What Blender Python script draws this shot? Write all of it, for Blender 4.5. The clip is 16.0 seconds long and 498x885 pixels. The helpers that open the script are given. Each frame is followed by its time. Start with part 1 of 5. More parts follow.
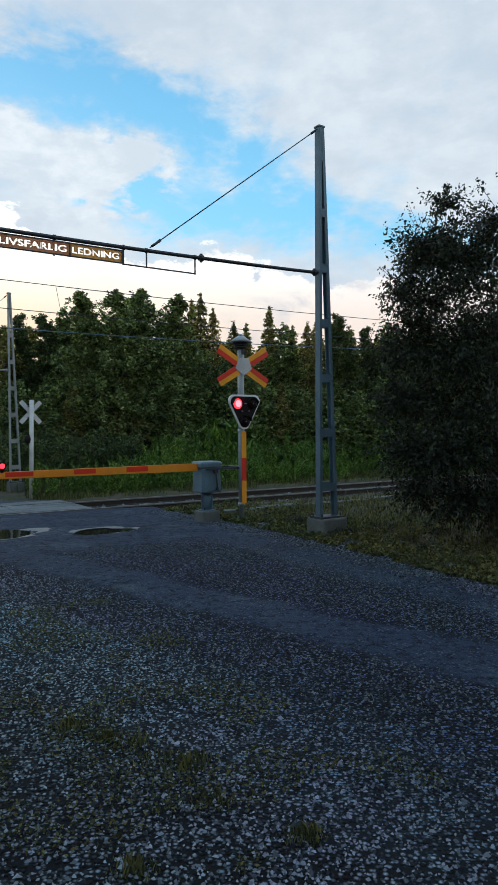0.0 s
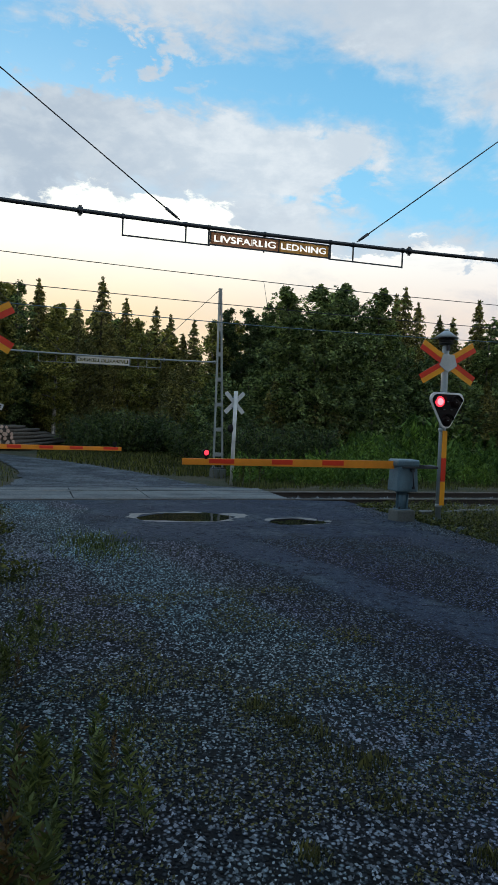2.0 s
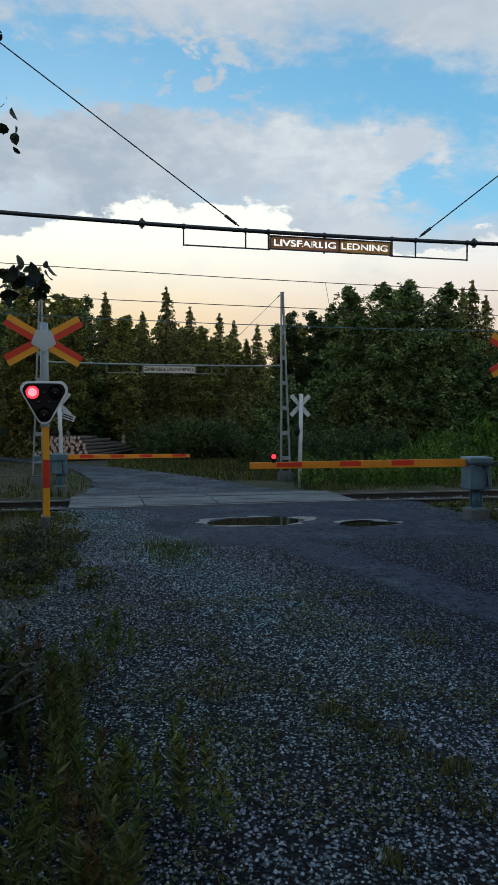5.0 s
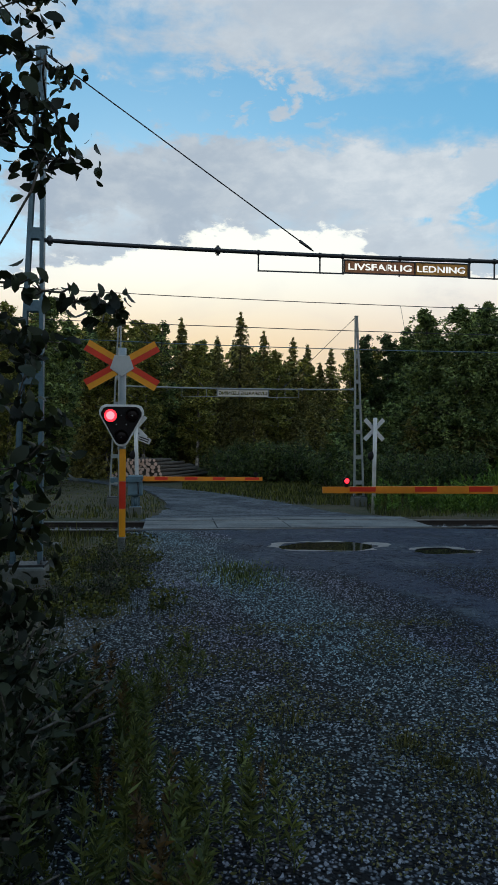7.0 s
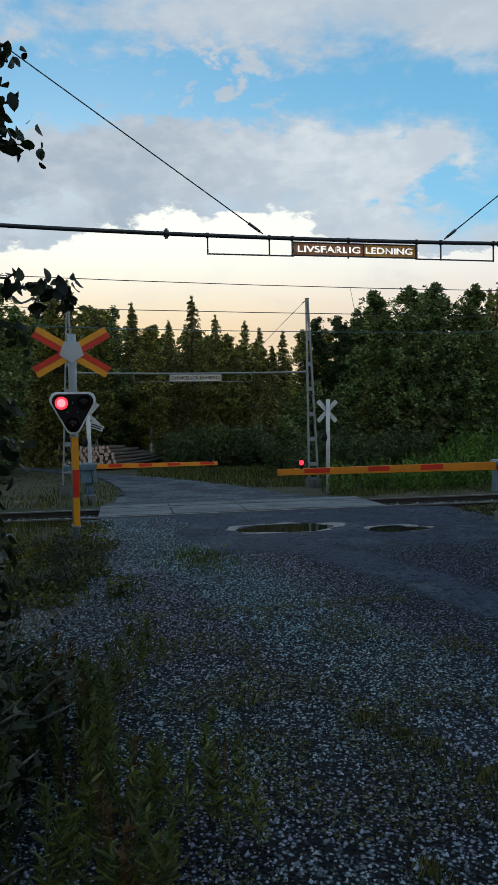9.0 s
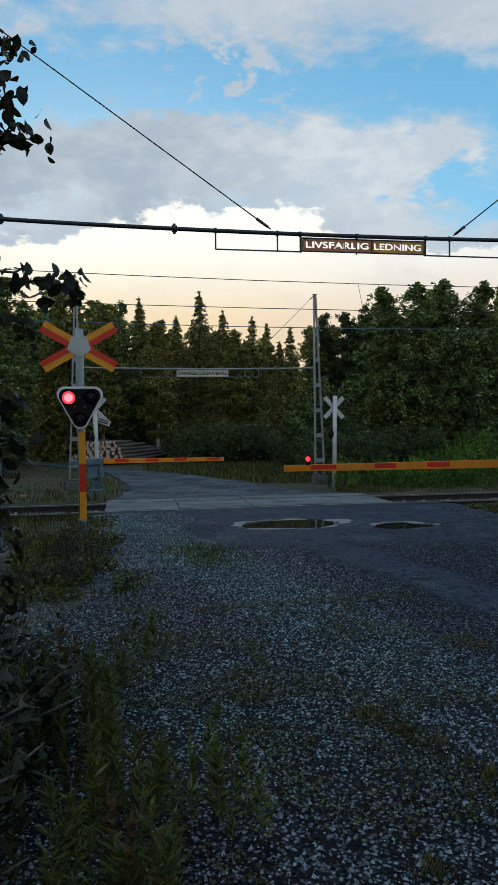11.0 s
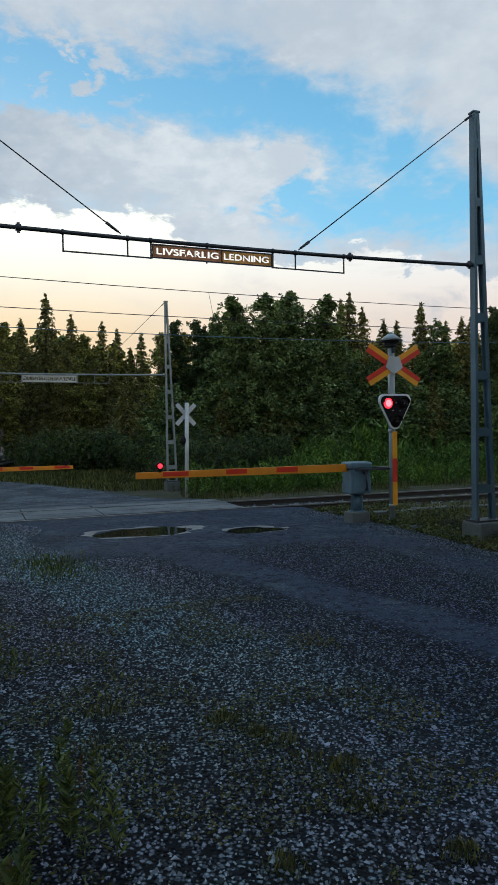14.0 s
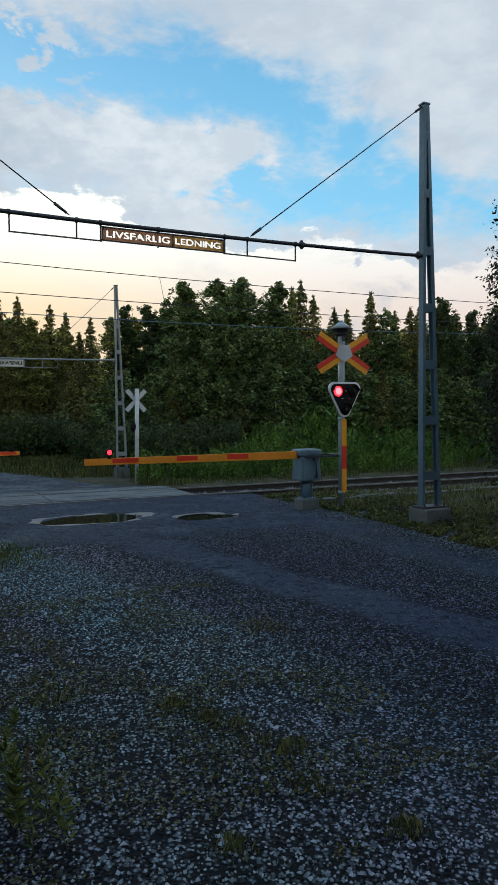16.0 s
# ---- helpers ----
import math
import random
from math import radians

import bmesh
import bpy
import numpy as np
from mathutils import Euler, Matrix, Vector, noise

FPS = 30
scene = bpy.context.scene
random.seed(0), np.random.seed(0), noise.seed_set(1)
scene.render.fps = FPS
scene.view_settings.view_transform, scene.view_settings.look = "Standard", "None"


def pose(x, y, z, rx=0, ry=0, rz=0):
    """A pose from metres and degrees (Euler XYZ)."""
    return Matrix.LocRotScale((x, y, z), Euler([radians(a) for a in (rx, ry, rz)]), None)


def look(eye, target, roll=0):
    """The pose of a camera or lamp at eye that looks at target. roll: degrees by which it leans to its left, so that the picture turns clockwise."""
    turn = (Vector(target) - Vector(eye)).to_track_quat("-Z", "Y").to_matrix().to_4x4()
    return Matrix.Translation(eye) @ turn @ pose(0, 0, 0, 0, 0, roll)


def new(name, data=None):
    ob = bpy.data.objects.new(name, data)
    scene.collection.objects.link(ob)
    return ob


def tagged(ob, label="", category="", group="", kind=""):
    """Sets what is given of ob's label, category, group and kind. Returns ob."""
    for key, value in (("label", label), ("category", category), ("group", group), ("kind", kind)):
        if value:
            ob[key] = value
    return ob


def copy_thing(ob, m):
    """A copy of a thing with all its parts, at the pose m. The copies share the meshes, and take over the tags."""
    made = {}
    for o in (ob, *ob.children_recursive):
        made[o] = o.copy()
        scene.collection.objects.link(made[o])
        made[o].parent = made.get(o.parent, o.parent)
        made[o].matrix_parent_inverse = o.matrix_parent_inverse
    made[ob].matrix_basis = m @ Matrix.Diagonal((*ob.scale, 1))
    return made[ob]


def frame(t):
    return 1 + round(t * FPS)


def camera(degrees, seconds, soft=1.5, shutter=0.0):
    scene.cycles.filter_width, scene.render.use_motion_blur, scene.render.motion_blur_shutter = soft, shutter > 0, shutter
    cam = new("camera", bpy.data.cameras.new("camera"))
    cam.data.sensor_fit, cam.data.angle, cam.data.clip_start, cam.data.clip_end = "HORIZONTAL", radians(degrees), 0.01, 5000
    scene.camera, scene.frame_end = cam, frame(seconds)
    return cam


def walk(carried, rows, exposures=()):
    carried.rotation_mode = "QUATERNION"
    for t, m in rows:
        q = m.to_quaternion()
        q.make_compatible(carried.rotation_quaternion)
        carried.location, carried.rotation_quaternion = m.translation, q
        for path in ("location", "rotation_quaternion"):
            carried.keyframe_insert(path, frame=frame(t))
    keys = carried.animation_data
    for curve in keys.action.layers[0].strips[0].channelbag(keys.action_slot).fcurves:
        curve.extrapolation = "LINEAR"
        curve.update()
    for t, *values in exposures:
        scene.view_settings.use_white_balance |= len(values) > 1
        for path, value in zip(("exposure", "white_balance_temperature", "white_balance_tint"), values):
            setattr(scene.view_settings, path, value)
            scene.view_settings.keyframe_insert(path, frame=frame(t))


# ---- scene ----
cam = camera(39.33, 16.0, soft=0.8)

# The camera stands beside the road and turns: seconds, yaw, pitch, roll.
EYE = 1.75
TURNS = [
    (0, 0.00, -1.40, 0.30), (0.5, 1.02, 1.19, -0.30), (1, 1.44, 0.56, -0.39), (1.5, 2.17, 0.22, 0.36),
    (1.7, 5.15, -0.60, -0.80), (1.9, 14.72, -1.59, -2.33), (2, 16.16, -2.09, -2.17), (2.5, 22.78, -1.95, -1.55), (3, 21.84, -1.62, -0.85), (3.2, 21.44, -2.71, 0.08),
    (5.3, 21.65, -1.43, -0.03), (5.5, 22.82, -0.73, -0.22), (6, 22.78, -0.64, 0.94), (6.5, 24.23, -0.43, 0.50),
    (7, 27.56, 0.02, -0.39), (7.5, 26.98, 0.01, 0.29), (8, 25.40, -0.47, 0.78), (8.5, 24.49, -0.44, 1.33),
    (8.7, 24.00, -1.02, 1.24), (10.8, 23.79, -1.89, 0.50), (11, 24.34, -1.65, 0.66), (11.5, 24.79, -1.47, 0.85),
    (12, 21.69, -2.52, 1.24), (12.5, 19.73, -3.45, 2.25), (12.7, 16.84, -2.46, 1.09), (13, 15.27, -2.28, 1.77), (13.5, 12.55, -1.49, 0.80),
    (14, 12.22, -1.24, 0.79), (14.5, 11.69, -1.53, 0.68), (15, 11.28, -2.13, 0.48), (15.5, 9.65, -2.37, 0.31),
    (16, 8.19, -2.36, 0.36),
]
walk(cam, [(t, pose(0, 0, EYE, 90 + pitch, roll, yaw)) for t, yaw, pitch, roll in TURNS],
     exposures=[(0.0, 0.22, 6100, 4), (1.6, 0.18, 6100, 4), (2.4, 0.0, 6100, 4), (7.0, -0.1, 6100, 4), (12.5, -0.1, 6100, 4), (14.5, 0.0, 6100, 4), (16.0, 0.05, 6100, 4)])

# ---- the plan: s runs along the track, n across it ----
TRACK = 34.0
U = Vector((math.cos(radians(TRACK)), math.sin(radians(TRACK)), 0))
N = Vector((-U.y, U.x, 0))


def smooth(a, b, v):
    k = min(1.0, max(0.0, (v - a) / (b - a)))
    return k * k * (3 - 2 * k)


def level(n):
    """Height of the ground, which falls a little beyond the portal."""
    return -0.12 * smooth(8.5, 16, n) - 0.23 * smooth(16.5, 21, n) - 0.25 * smooth(24, 45, n)


def at(s, n, z=None):
    p = U * s + N * n
    return Vector((p.x, p.y, level(n) if z is None else z))


def sn(x, y):
    v = Vector((x, y, 0))
    return v.dot(U), v.dot(N)


def spot(s, n, turn=0.0, z=None):
    """A pose on the ground whose x axis runs along the track."""
    p = at(s, n, z)
    return pose(p.x, p.y, p.z, 0, 0, TRACK + turn)


# ---- mesh helpers ----
def add_box(bm, size, where, turn=None, mat=0, bevel=0.0):
    r = bmesh.ops.create_cube(bm, size=1.0)
    m = Matrix.Translation(where) @ (turn or Matrix()) @ Matrix.Diagonal((*size, 1))
    bmesh.ops.transform(bm, matrix=m, verts=r["verts"])
    faces = {f for v in r["verts"] for f in v.link_faces}
    for f in faces:
        f.material_index = mat
    if bevel:
        edges = list({e for v in r["verts"] for e in v.link_edges})
        bmesh.ops.bevel(bm, geom=edges, offset=bevel, segments=2, affect="EDGES", profile=0.5)
    return r["verts"]


def add_rod(bm, a, b, r0, r1=None, seg=10, mat=0):
    a, b = Vector(a), Vector(b)
    r1 = r0 if r1 is None else r1
    q = (b - a).to_track_quat("Z", "Y").to_matrix().to_4x4()
    m = Matrix.Translation((a + b) / 2) @ q
    r = bmesh.ops.create_cone(bm, cap_ends=True, segments=seg, radius1=r0, radius2=r1, depth=(b - a).length, matrix=m)
    for f in {f for v in r["verts"] for f in v.link_faces}:
        f.material_index = mat
        f.smooth = len(f.verts) == 4
    return r["verts"]


def add_outline(bm, pts, depth, m=None, mat=0, bevel=0.0):
    """A flat outline in x and z, given thickness along y."""
    m = m or Matrix()
    front = [bm.verts.new(m @ Vector((x, -depth / 2, z))) for x, z in pts]
    back = [bm.verts.new(m @ Vector((x, depth / 2, z))) for x, z in pts]
    fs = [bm.faces.new(front), bm.faces.new(back[::-1])]
    for i in range(len(pts)):
        j = (i + 1) % len(pts)
        fs.append(bm.faces.new((front[j], front[i], back[i], back[j])))
    for f in fs:
        f.material_index = mat
    bmesh.ops.recalc_face_normals(bm, faces=fs)
    if bevel:
        bmesh.ops.bevel(bm, geom=list({e for f in fs[:2] for e in f.edges}), offset=bevel, segments=2, affect="EDGES", profile=0.5)


def rounded(corners, r, steps=5):
    """The outline of a polygon with rounded corners."""
    out, k = [], len(corners)
    for i in range(k):
        p, a, b = (Vector(corners[j % k]) for j in (i, i - 1, i + 1))
        a, b = (a - p).normalized(), (b - p).normalized()
        half = a.angle(b) / 2
        c = p + (a + b).normalized() * (r / math.sin(half))
        t0, t1 = p + a * (r / math.tan(half)) - c, p + b * (r / math.tan(half)) - c
        for j in range(steps + 1):
            v = t0.lerp(t1, j / steps).normalized() * r
            out.append((c.x + v.x, c.y + v.y))
    return out


def mesh_of(name, bm, *mats):
    me = bpy.data.meshes.new(name)
    bm.to_mesh(me)
    bm.free()
    for m in mats:
        me.materials.append(m)
    return me


def thing(name, m, label, category, group="", kind=""):
    ob = new(name)
    ob.empty_display_size = 0.2
    ob.matrix_world = m
    return tagged(ob, label, category, group, kind)


def part(name, bm, mats, parent, label=""):
    mats = mats if isinstance(mats, (list, tuple)) else [mats]
    ob = new(name, mesh_of(name, bm, *mats))
    ob.parent = parent
    return tagged(ob, label)


def solid(name, bm, mats, m, label, category, group="", kind=""):
    mats = mats if isinstance(mats, (list, tuple)) else [mats]
    ob = new(name, mesh_of(name, bm, *mats))
    ob.matrix_world = m
    return tagged(ob, label, category, group, kind)


def from_arrays(name, verts, faces, mats, smooth_faces=False, mat_index=None):
    me = bpy.data.meshes.new(name)
    verts, faces = np.asarray(verts, np.float32), np.asarray(faces, np.int32)
    k = faces.shape[1]
    me.vertices.add(len(verts))
    me.vertices.foreach_set("co", verts.ravel())
    me.loops.add(faces.size)
    me.loops.foreach_set("vertex_index", faces.ravel())
    me.polygons.add(len(faces))
    me.polygons.foreach_set("loop_start", np.arange(len(faces), dtype=np.int32) * k)
    if mat_index is not None:
        me.polygons.foreach_set("material_index", np.asarray(mat_index, np.int32))
    me.update(calc_edges=True)
    if smooth_faces:
        me.polygons.foreach_set("use_smooth", np.ones(len(faces), bool))
    for m in mats:
        me.materials.append(m)
    me.validate()
    return me

# ---- world, sun, exposure ----
world = bpy.data.worlds.new("evening_sky")
scene.world = world
world.use_nodes = True


class Nodes:
    """A small writer of node trees."""

    def __init__(self, tree):
        self.tree = tree
        tree.nodes.clear()

    def node(self, kind, **settings):
        n = self.tree.nodes.new(kind)
        for key, value in settings.items():
            if key == "blend_type":
                n.blend_type = value
            elif key == "operation":
                n.operation = value
            elif key == "data_type":
                n.data_type = value
        return n

    def put(self, socket, value):
        if isinstance(value, bpy.types.NodeSocket):
            self.tree.links.new(value, socket)
        elif isinstance(value, (tuple, list)) and len(value) == 3 and socket.type == "RGBA":
            socket.default_value = (*value, 1)
        else:
            socket.default_value = value

    def math(self, op, a, b=0.0, c=0.0):
        n = self.node("ShaderNodeMath", operation=op)
        for i, v in enumerate((a, b, c)):
            self.put(n.inputs[i], v)
        return n.outputs[0]

    def vmath(self, op, a, b=(0, 0, 0)):
        n = self.node("ShaderNodeVectorMath", operation=op)
        self.put(n.inputs[0], a)
        self.put(n.inputs[1], b)
        return n.outputs[0]

    def noise(self, vec, scale, detail=4.0, rough=0.55, distort=0.0):
        n = self.node("ShaderNodeTexNoise")
        self.put(n.inputs["Vector"], vec)
        n.inputs["Scale"].default_value = scale
        n.inputs["Detail"].default_value = detail
        n.inputs["Roughness"].default_value = rough
        n.inputs["Distortion"].default_value = distort
        return n.outputs["Fac"]

    def cells(self, vec, scale, feature="F1", out="Distance"):
        n = self.node("ShaderNodeTexVoronoi")
        n.feature = feature
        self.put(n.inputs["Vector"], vec)
        n.inputs["Scale"].default_value = scale
        return n.outputs[out]

    def ramp(self, v, a, b, lo=0.0, hi=1.0):
        n = self.node("ShaderNodeMapRange")
        n.interpolation_type = "SMOOTHSTEP"
        self.put(n.inputs["Value"], v)
        for key, val in (("From Min", a), ("From Max", b), ("To Min", lo), ("To Max", hi)):
            self.put(n.inputs[key], val)
        return n.outputs["Result"]

    def mix(self, fac, a, b, blend="MIX"):
        n = self.node("ShaderNodeMix", data_type="RGBA", blend_type=blend)
        self.put(n.inputs[0], fac)
        self.put(n.inputs[6], a)
        self.put(n.inputs[7], b)
        return n.outputs[2]


w = Nodes(world.node_tree)
co = w.node("ShaderNodeTexCoord").outputs["Generated"]
sep = w.node("ShaderNodeSeparateXYZ")
w.put(sep.inputs[0], co)
sx, sy, sz = sep.outputs
el = w.math("MULTIPLY", w.math("ARCSINE", sz), 57.2958)
az = w.math("MULTIPLY", w.math("ARCTAN2", w.math("MULTIPLY", sx, -1.0), sy), 57.2958)
# clouds are flattened towards the horizon
flat = w.node("ShaderNodeCombineXYZ")
w.put(flat.inputs[0], w.math("MULTIPLY", az, 0.045))
w.put(flat.inputs[1], w.math("MULTIPLY", el, 0.085))
fine = w.noise(flat.outputs[0], 2.4, 9.0, 0.6, 0.35)
wide = w.noise(flat.outputs[0], 0.8, 3.0, 0.5, 0.2)
puff = w.noise(flat.outputs[0], 4.2, 8.0, 0.62, 0.15)
curl = w.noise(flat.outputs[0], 9.0, 6.0, 0.6, 0.3)

sky = w.node("ShaderNodeTexSky")
sky.sky_type = "NISHITA"
sky.sun_disc = False
sky.sun_elevation = radians(9)
sky.sun_rotation = radians(-36)
sky.air_density, sky.dust_density, sky.ozone_density = 1.0, 0.6, 2.0
blue = w.mix(1.0, w.mix(w.ramp(el, 12.0, 34.0), (0.18, 0.46, 0.66), (0.09, 0.31, 0.53)), w.mix(1.0, (0.05, 0.05, 0.05), sky.outputs[0], "MULTIPLY"), "ADD")


def blob(a, e, wa, we):
    """A soft hill, 1 at its middle, at a bearing and a height in degrees."""
    da = w.math("DIVIDE", w.math("SUBTRACT", az, a), wa)
    de = w.math("DIVIDE", w.math("SUBTRACT", el, e), we)
    q = w.math("ADD", w.math("MULTIPLY", da, da), w.math("MULTIPLY", de, de))
    return w.math("EXPONENT", w.math("MULTIPLY", q, -1.0))


def total(*parts):
    out = parts[0]
    for p in parts[1:]:
        out = w.math("ADD", out, p)
    return out


# high veil: covers the top, open where the sky is blue
arc = w.math("SUBTRACT", 25.3, w.math("MULTIPLY", w.math("MAXIMUM", w.math("SUBTRACT", 10.0, az), 0.0), 0.35))
off = w.math("DIVIDE", w.math("SUBTRACT", el, arc), 2.9)
lane = w.math("MULTIPLY", w.math("EXPONENT", w.math("MULTIPLY", w.math("MULTIPLY", off, off), -1.0)), w.ramp(az, -9.0, 3.0))
gaps = total(lane, blob(0, 16.8, 10, 2.9), blob(10.5, 18.6, 4, 2.4), w.math("MULTIPLY", blob(47, 19, 5, 6), 0.9), w.math("MULTIPLY", blob(-14, 14.5, 7, 2.4), 0.7), w.math("MULTIPLY", blob(40, 30, 13, 4.5), 0.5))
rough_sky = w.ramp(gaps, 0.0, 0.5, 0.45, 1.0)
veil_d = total(w.math("MULTIPLY", w.math("MULTIPLY", w.math("SUBTRACT", fine, 0.5), 2.2), rough_sky), w.math("MULTIPLY", w.math("SUBTRACT", wide, 0.5), 0.9),
               w.math("MULTIPLY", w.math("MULTIPLY", w.math("SUBTRACT", curl, 0.5), 0.9), rough_sky), w.math("MULTIPLY", gaps, -0.86), w.math("MULTIPLY", w.math("MULTIPLY", blob(26.5, 26, 5.5, 2.6), w.ramp(curl, 0.46, 0.62)), 0.75), 0.76)
veil = w.math("MULTIPLY", w.ramp(veil_d, -0.1, 0.7), w.ramp(el, 40.0, 62.0, 1.0, 0.3))
veil_tone = w.ramp(total(puff, w.math("MULTIPLY", wide, 0.8), w.math("MULTIPLY", w.ramp(el, 22, 30), -0.12)), 0.6, 1.15)
veil_col = w.mix(veil_tone, (0.55, 0.59, 0.66), (0.70, 0.72, 0.76))
# low cumulus with a bright face and a crisp top
top = total(13.3, w.math("MULTIPLY", w.math("SUBTRACT", puff, 0.5), w.ramp(az, 20, 8, 6.0, 9.5)), w.math("MULTIPLY", w.math("SUBTRACT", curl, 0.5), 3.6), w.math("MULTIPLY", blob(30, 15, 9.5, 60), 3.8),
            w.math("MULTIPLY", blob(20.0, 15, 5.0, 60), 2.4), w.math("MULTIPLY", blob(3.0, 15, 2.6, 60), 1.2), w.math("MULTIPLY", blob(-11, 15, 9, 60), -2.0))
below = w.math("SUBTRACT", top, el)
cumulus = w.ramp(below, -0.15, 0.5)
glow = w.math("MULTIPLY", blob(34, 9, 26, 30), 1.0)
face = w.mix(glow, (1.0, 0.96, 0.94), (1.2, 1.14, 1.0))
warm = w.mix(glow, (0.86, 0.70, 0.63), (1.05, 0.76, 0.45))
cum_col = w.mix(w.ramp(el, 6.5, 15.0), warm, face)
cum_col = w.mix(w.math("MULTIPLY", w.ramp(fine, 0.48, 0.68), w.ramp(az, 20, -6, 0.12, 0.9)), cum_col, (0.56, 0.55, 0.60))
# the grey band behind the cumulus heads, with white puffs towards the open sky
band = w.ramp(total(blob(38, 19.8, 11, 3.6), blob(24, 20.0, 9, 2.4), blob(12, 19.8, 8, 2.6), w.math("MULTIPLY", w.math("SUBTRACT", fine, 0.5), 3.2), w.math("MULTIPLY", w.math("SUBTRACT", curl, 0.5), 1.0)), 0.32, 0.72)
band_lo = w.mix(w.ramp(az, 34, 16), (0.47, 0.52, 0.60), (0.62, 0.66, 0.72))
band_col = w.mix(w.ramp(total(puff, w.math("MULTIPLY", w.math("SUBTRACT", curl, 0.5), 0.5)), 0.36, 0.72), band_lo, w.mix(w.ramp(az, 32, 18), (0.60, 0.63, 0.68), (0.77, 0.78, 0.81)))
col = w.mix(veil, blue, veil_col)
col = w.mix(band, col, band_col)
col = w.mix(cumulus, col, cum_col)
col = w.mix(w.ramp(el, 0.0, -6.0), col, (0.05, 0.055, 0.05))
bg = w.node("ShaderNodeBackground")
w.put(bg.inputs["Color"], col)
bg.inputs["Strength"].default_value = 1.0
out = w.node("ShaderNodeOutputWorld")
w.put(out.inputs[0], bg.outputs[0])

sun_data = bpy.data.lights.new("sun", "SUN")
sun_data.energy, sun_data.angle, sun_data.color = 0.55, radians(10), (1.0, 0.70, 0.40)
sun = new("sun", sun_data)
sun.matrix_world = look((-29.4, 40.5, 10), (0, 0, 2))

# ---- materials ----
def material(name, build):
    m = bpy.data.materials.new(name)
    m.use_nodes = True
    k = Nodes(m.node_tree)
    shader = k.node("ShaderNodeBsdfPrincipled")
    end = k.node("ShaderNodeOutputMaterial")
    k.put(end.inputs[0], shader.outputs[0])
    build(k, shader)
    return m


def world_place(k):
    return k.node("ShaderNodeNewGeometry").outputs["Position"]


def bump(k, shader, height, dist, strength=1.0):
    n = k.node("ShaderNodeBump")
    n.inputs["Distance"].default_value = dist
    n.inputs["Strength"].default_value = strength
    k.put(n.inputs["Height"], height)
    k.put(shader.inputs["Normal"], n.outputs[0])


def worn(name, base, dirt, rough=0.5, metal=0.0, scale=9.0, amount=0.5, relief=0.0015, spec=0.5):
    """Paint, metal or concrete with grain and stains at two scales."""
    def build(k, sh):
        p = world_place(k)
        big, small = k.noise(p, scale * 0.35, 4), k.noise(p, scale * 6, 5, 0.65)
        f = k.math("MULTIPLY", k.ramp(k.math("ADD", big, k.math("MULTIPLY", small, 0.5)), 0.55, 1.0), amount)
        k.put(sh.inputs["Base Color"], k.mix(f, base, dirt))
        k.put(sh.inputs["Roughness"], k.ramp(small, 0.25, 0.75, max(0.05, rough - 0.12), min(1, rough + 0.15)))
        sh.inputs["Metallic"].default_value = metal
        sh.inputs["Specular IOR Level"].default_value = spec
        bump(k, sh, small, relief)
    return material(name, build)


def lit(name, color, strength):
    def build(k, sh):
        k.put(sh.inputs["Base Color"], tuple(min(1, c) * 0.5 for c in color))
        k.put(sh.inputs["Emission Color"], color)
        sh.inputs["Emission Strength"].default_value = strength
        sh.inputs["Roughness"].default_value = 0.2
    return material(name, build)


def leafy(name, low, high, trans=0.35, rough=0.55):
    """Leaves: each clump its own tone, some light through them."""
    def build(k, sh):
        geo = k.node("ShaderNodeNewGeometry")
        rnd = geo.outputs["Random Per Island"]
        own = k.node("ShaderNodeObjectInfo").outputs["Random"]
        big = k.noise(world_place(k), 0.9, 4)
        tone = k.math("MULTIPLY", k.math("POWER", rnd, 1.6), k.ramp(big, 0.3, 0.7, 0.55, 1.15))
        c = k.mix(tone, low, high)
        c = k.mix(k.math("MULTIPLY", own, 0.45), c, k.mix(1.0, c, (1.25, 1.05, 0.62), "MULTIPLY"))
        k.put(sh.inputs["Base Color"], c)
        sh.inputs["Roughness"].default_value = rough
        sh.inputs["Specular IOR Level"].default_value = 0.25
        t = k.node("ShaderNodeBsdfTranslucent")
        k.put(t.inputs["Color"], k.mix(1.0, c, (1.5, 1.35, 0.6), "MULTIPLY"))
        m = k.node("ShaderNodeMixShader")
        m.inputs[0].default_value = trans
        k.put(m.inputs[1], sh.outputs[0])
        k.put(m.inputs[2], t.outputs[0])
        end = [n for n in k.tree.nodes if n.type == "OUTPUT_MATERIAL"][0]
        k.put(end.inputs[0], m.outputs[0])
    return material(name, build)


def bark(name, base, dark, across=3.0):
    def build(k, sh):
        p = world_place(k)
        st = k.vmath("MULTIPLY", p, (across * 3, across * 3, across))
        f = k.noise(st, 3.0, 5, 0.65)
        k.put(sh.inputs["Base Color"], k.mix(k.ramp(f, 0.4, 0.62), dark, base))
        sh.inputs["Roughness"].default_value = 0.9
        bump(k, sh, f, 0.01)
    return material(name, build)


def ground_build(k, sh):
    p = world_place(k)
    f = k.noise(p, 1.2, 5)
    g = k.noise(p, 24, 5, 0.7)
    c = k.mix(k.ramp(f, 0.35, 0.65), (0.035, 0.045, 0.016), (0.075, 0.062, 0.032))
    c = k.mix(k.ramp(g, 0.45, 0.7), c, (0.025, 0.026, 0.016))
    k.put(sh.inputs["Base Color"], c)
    sh.inputs["Roughness"].default_value = 0.95
    bump(k, sh, g, 0.03)


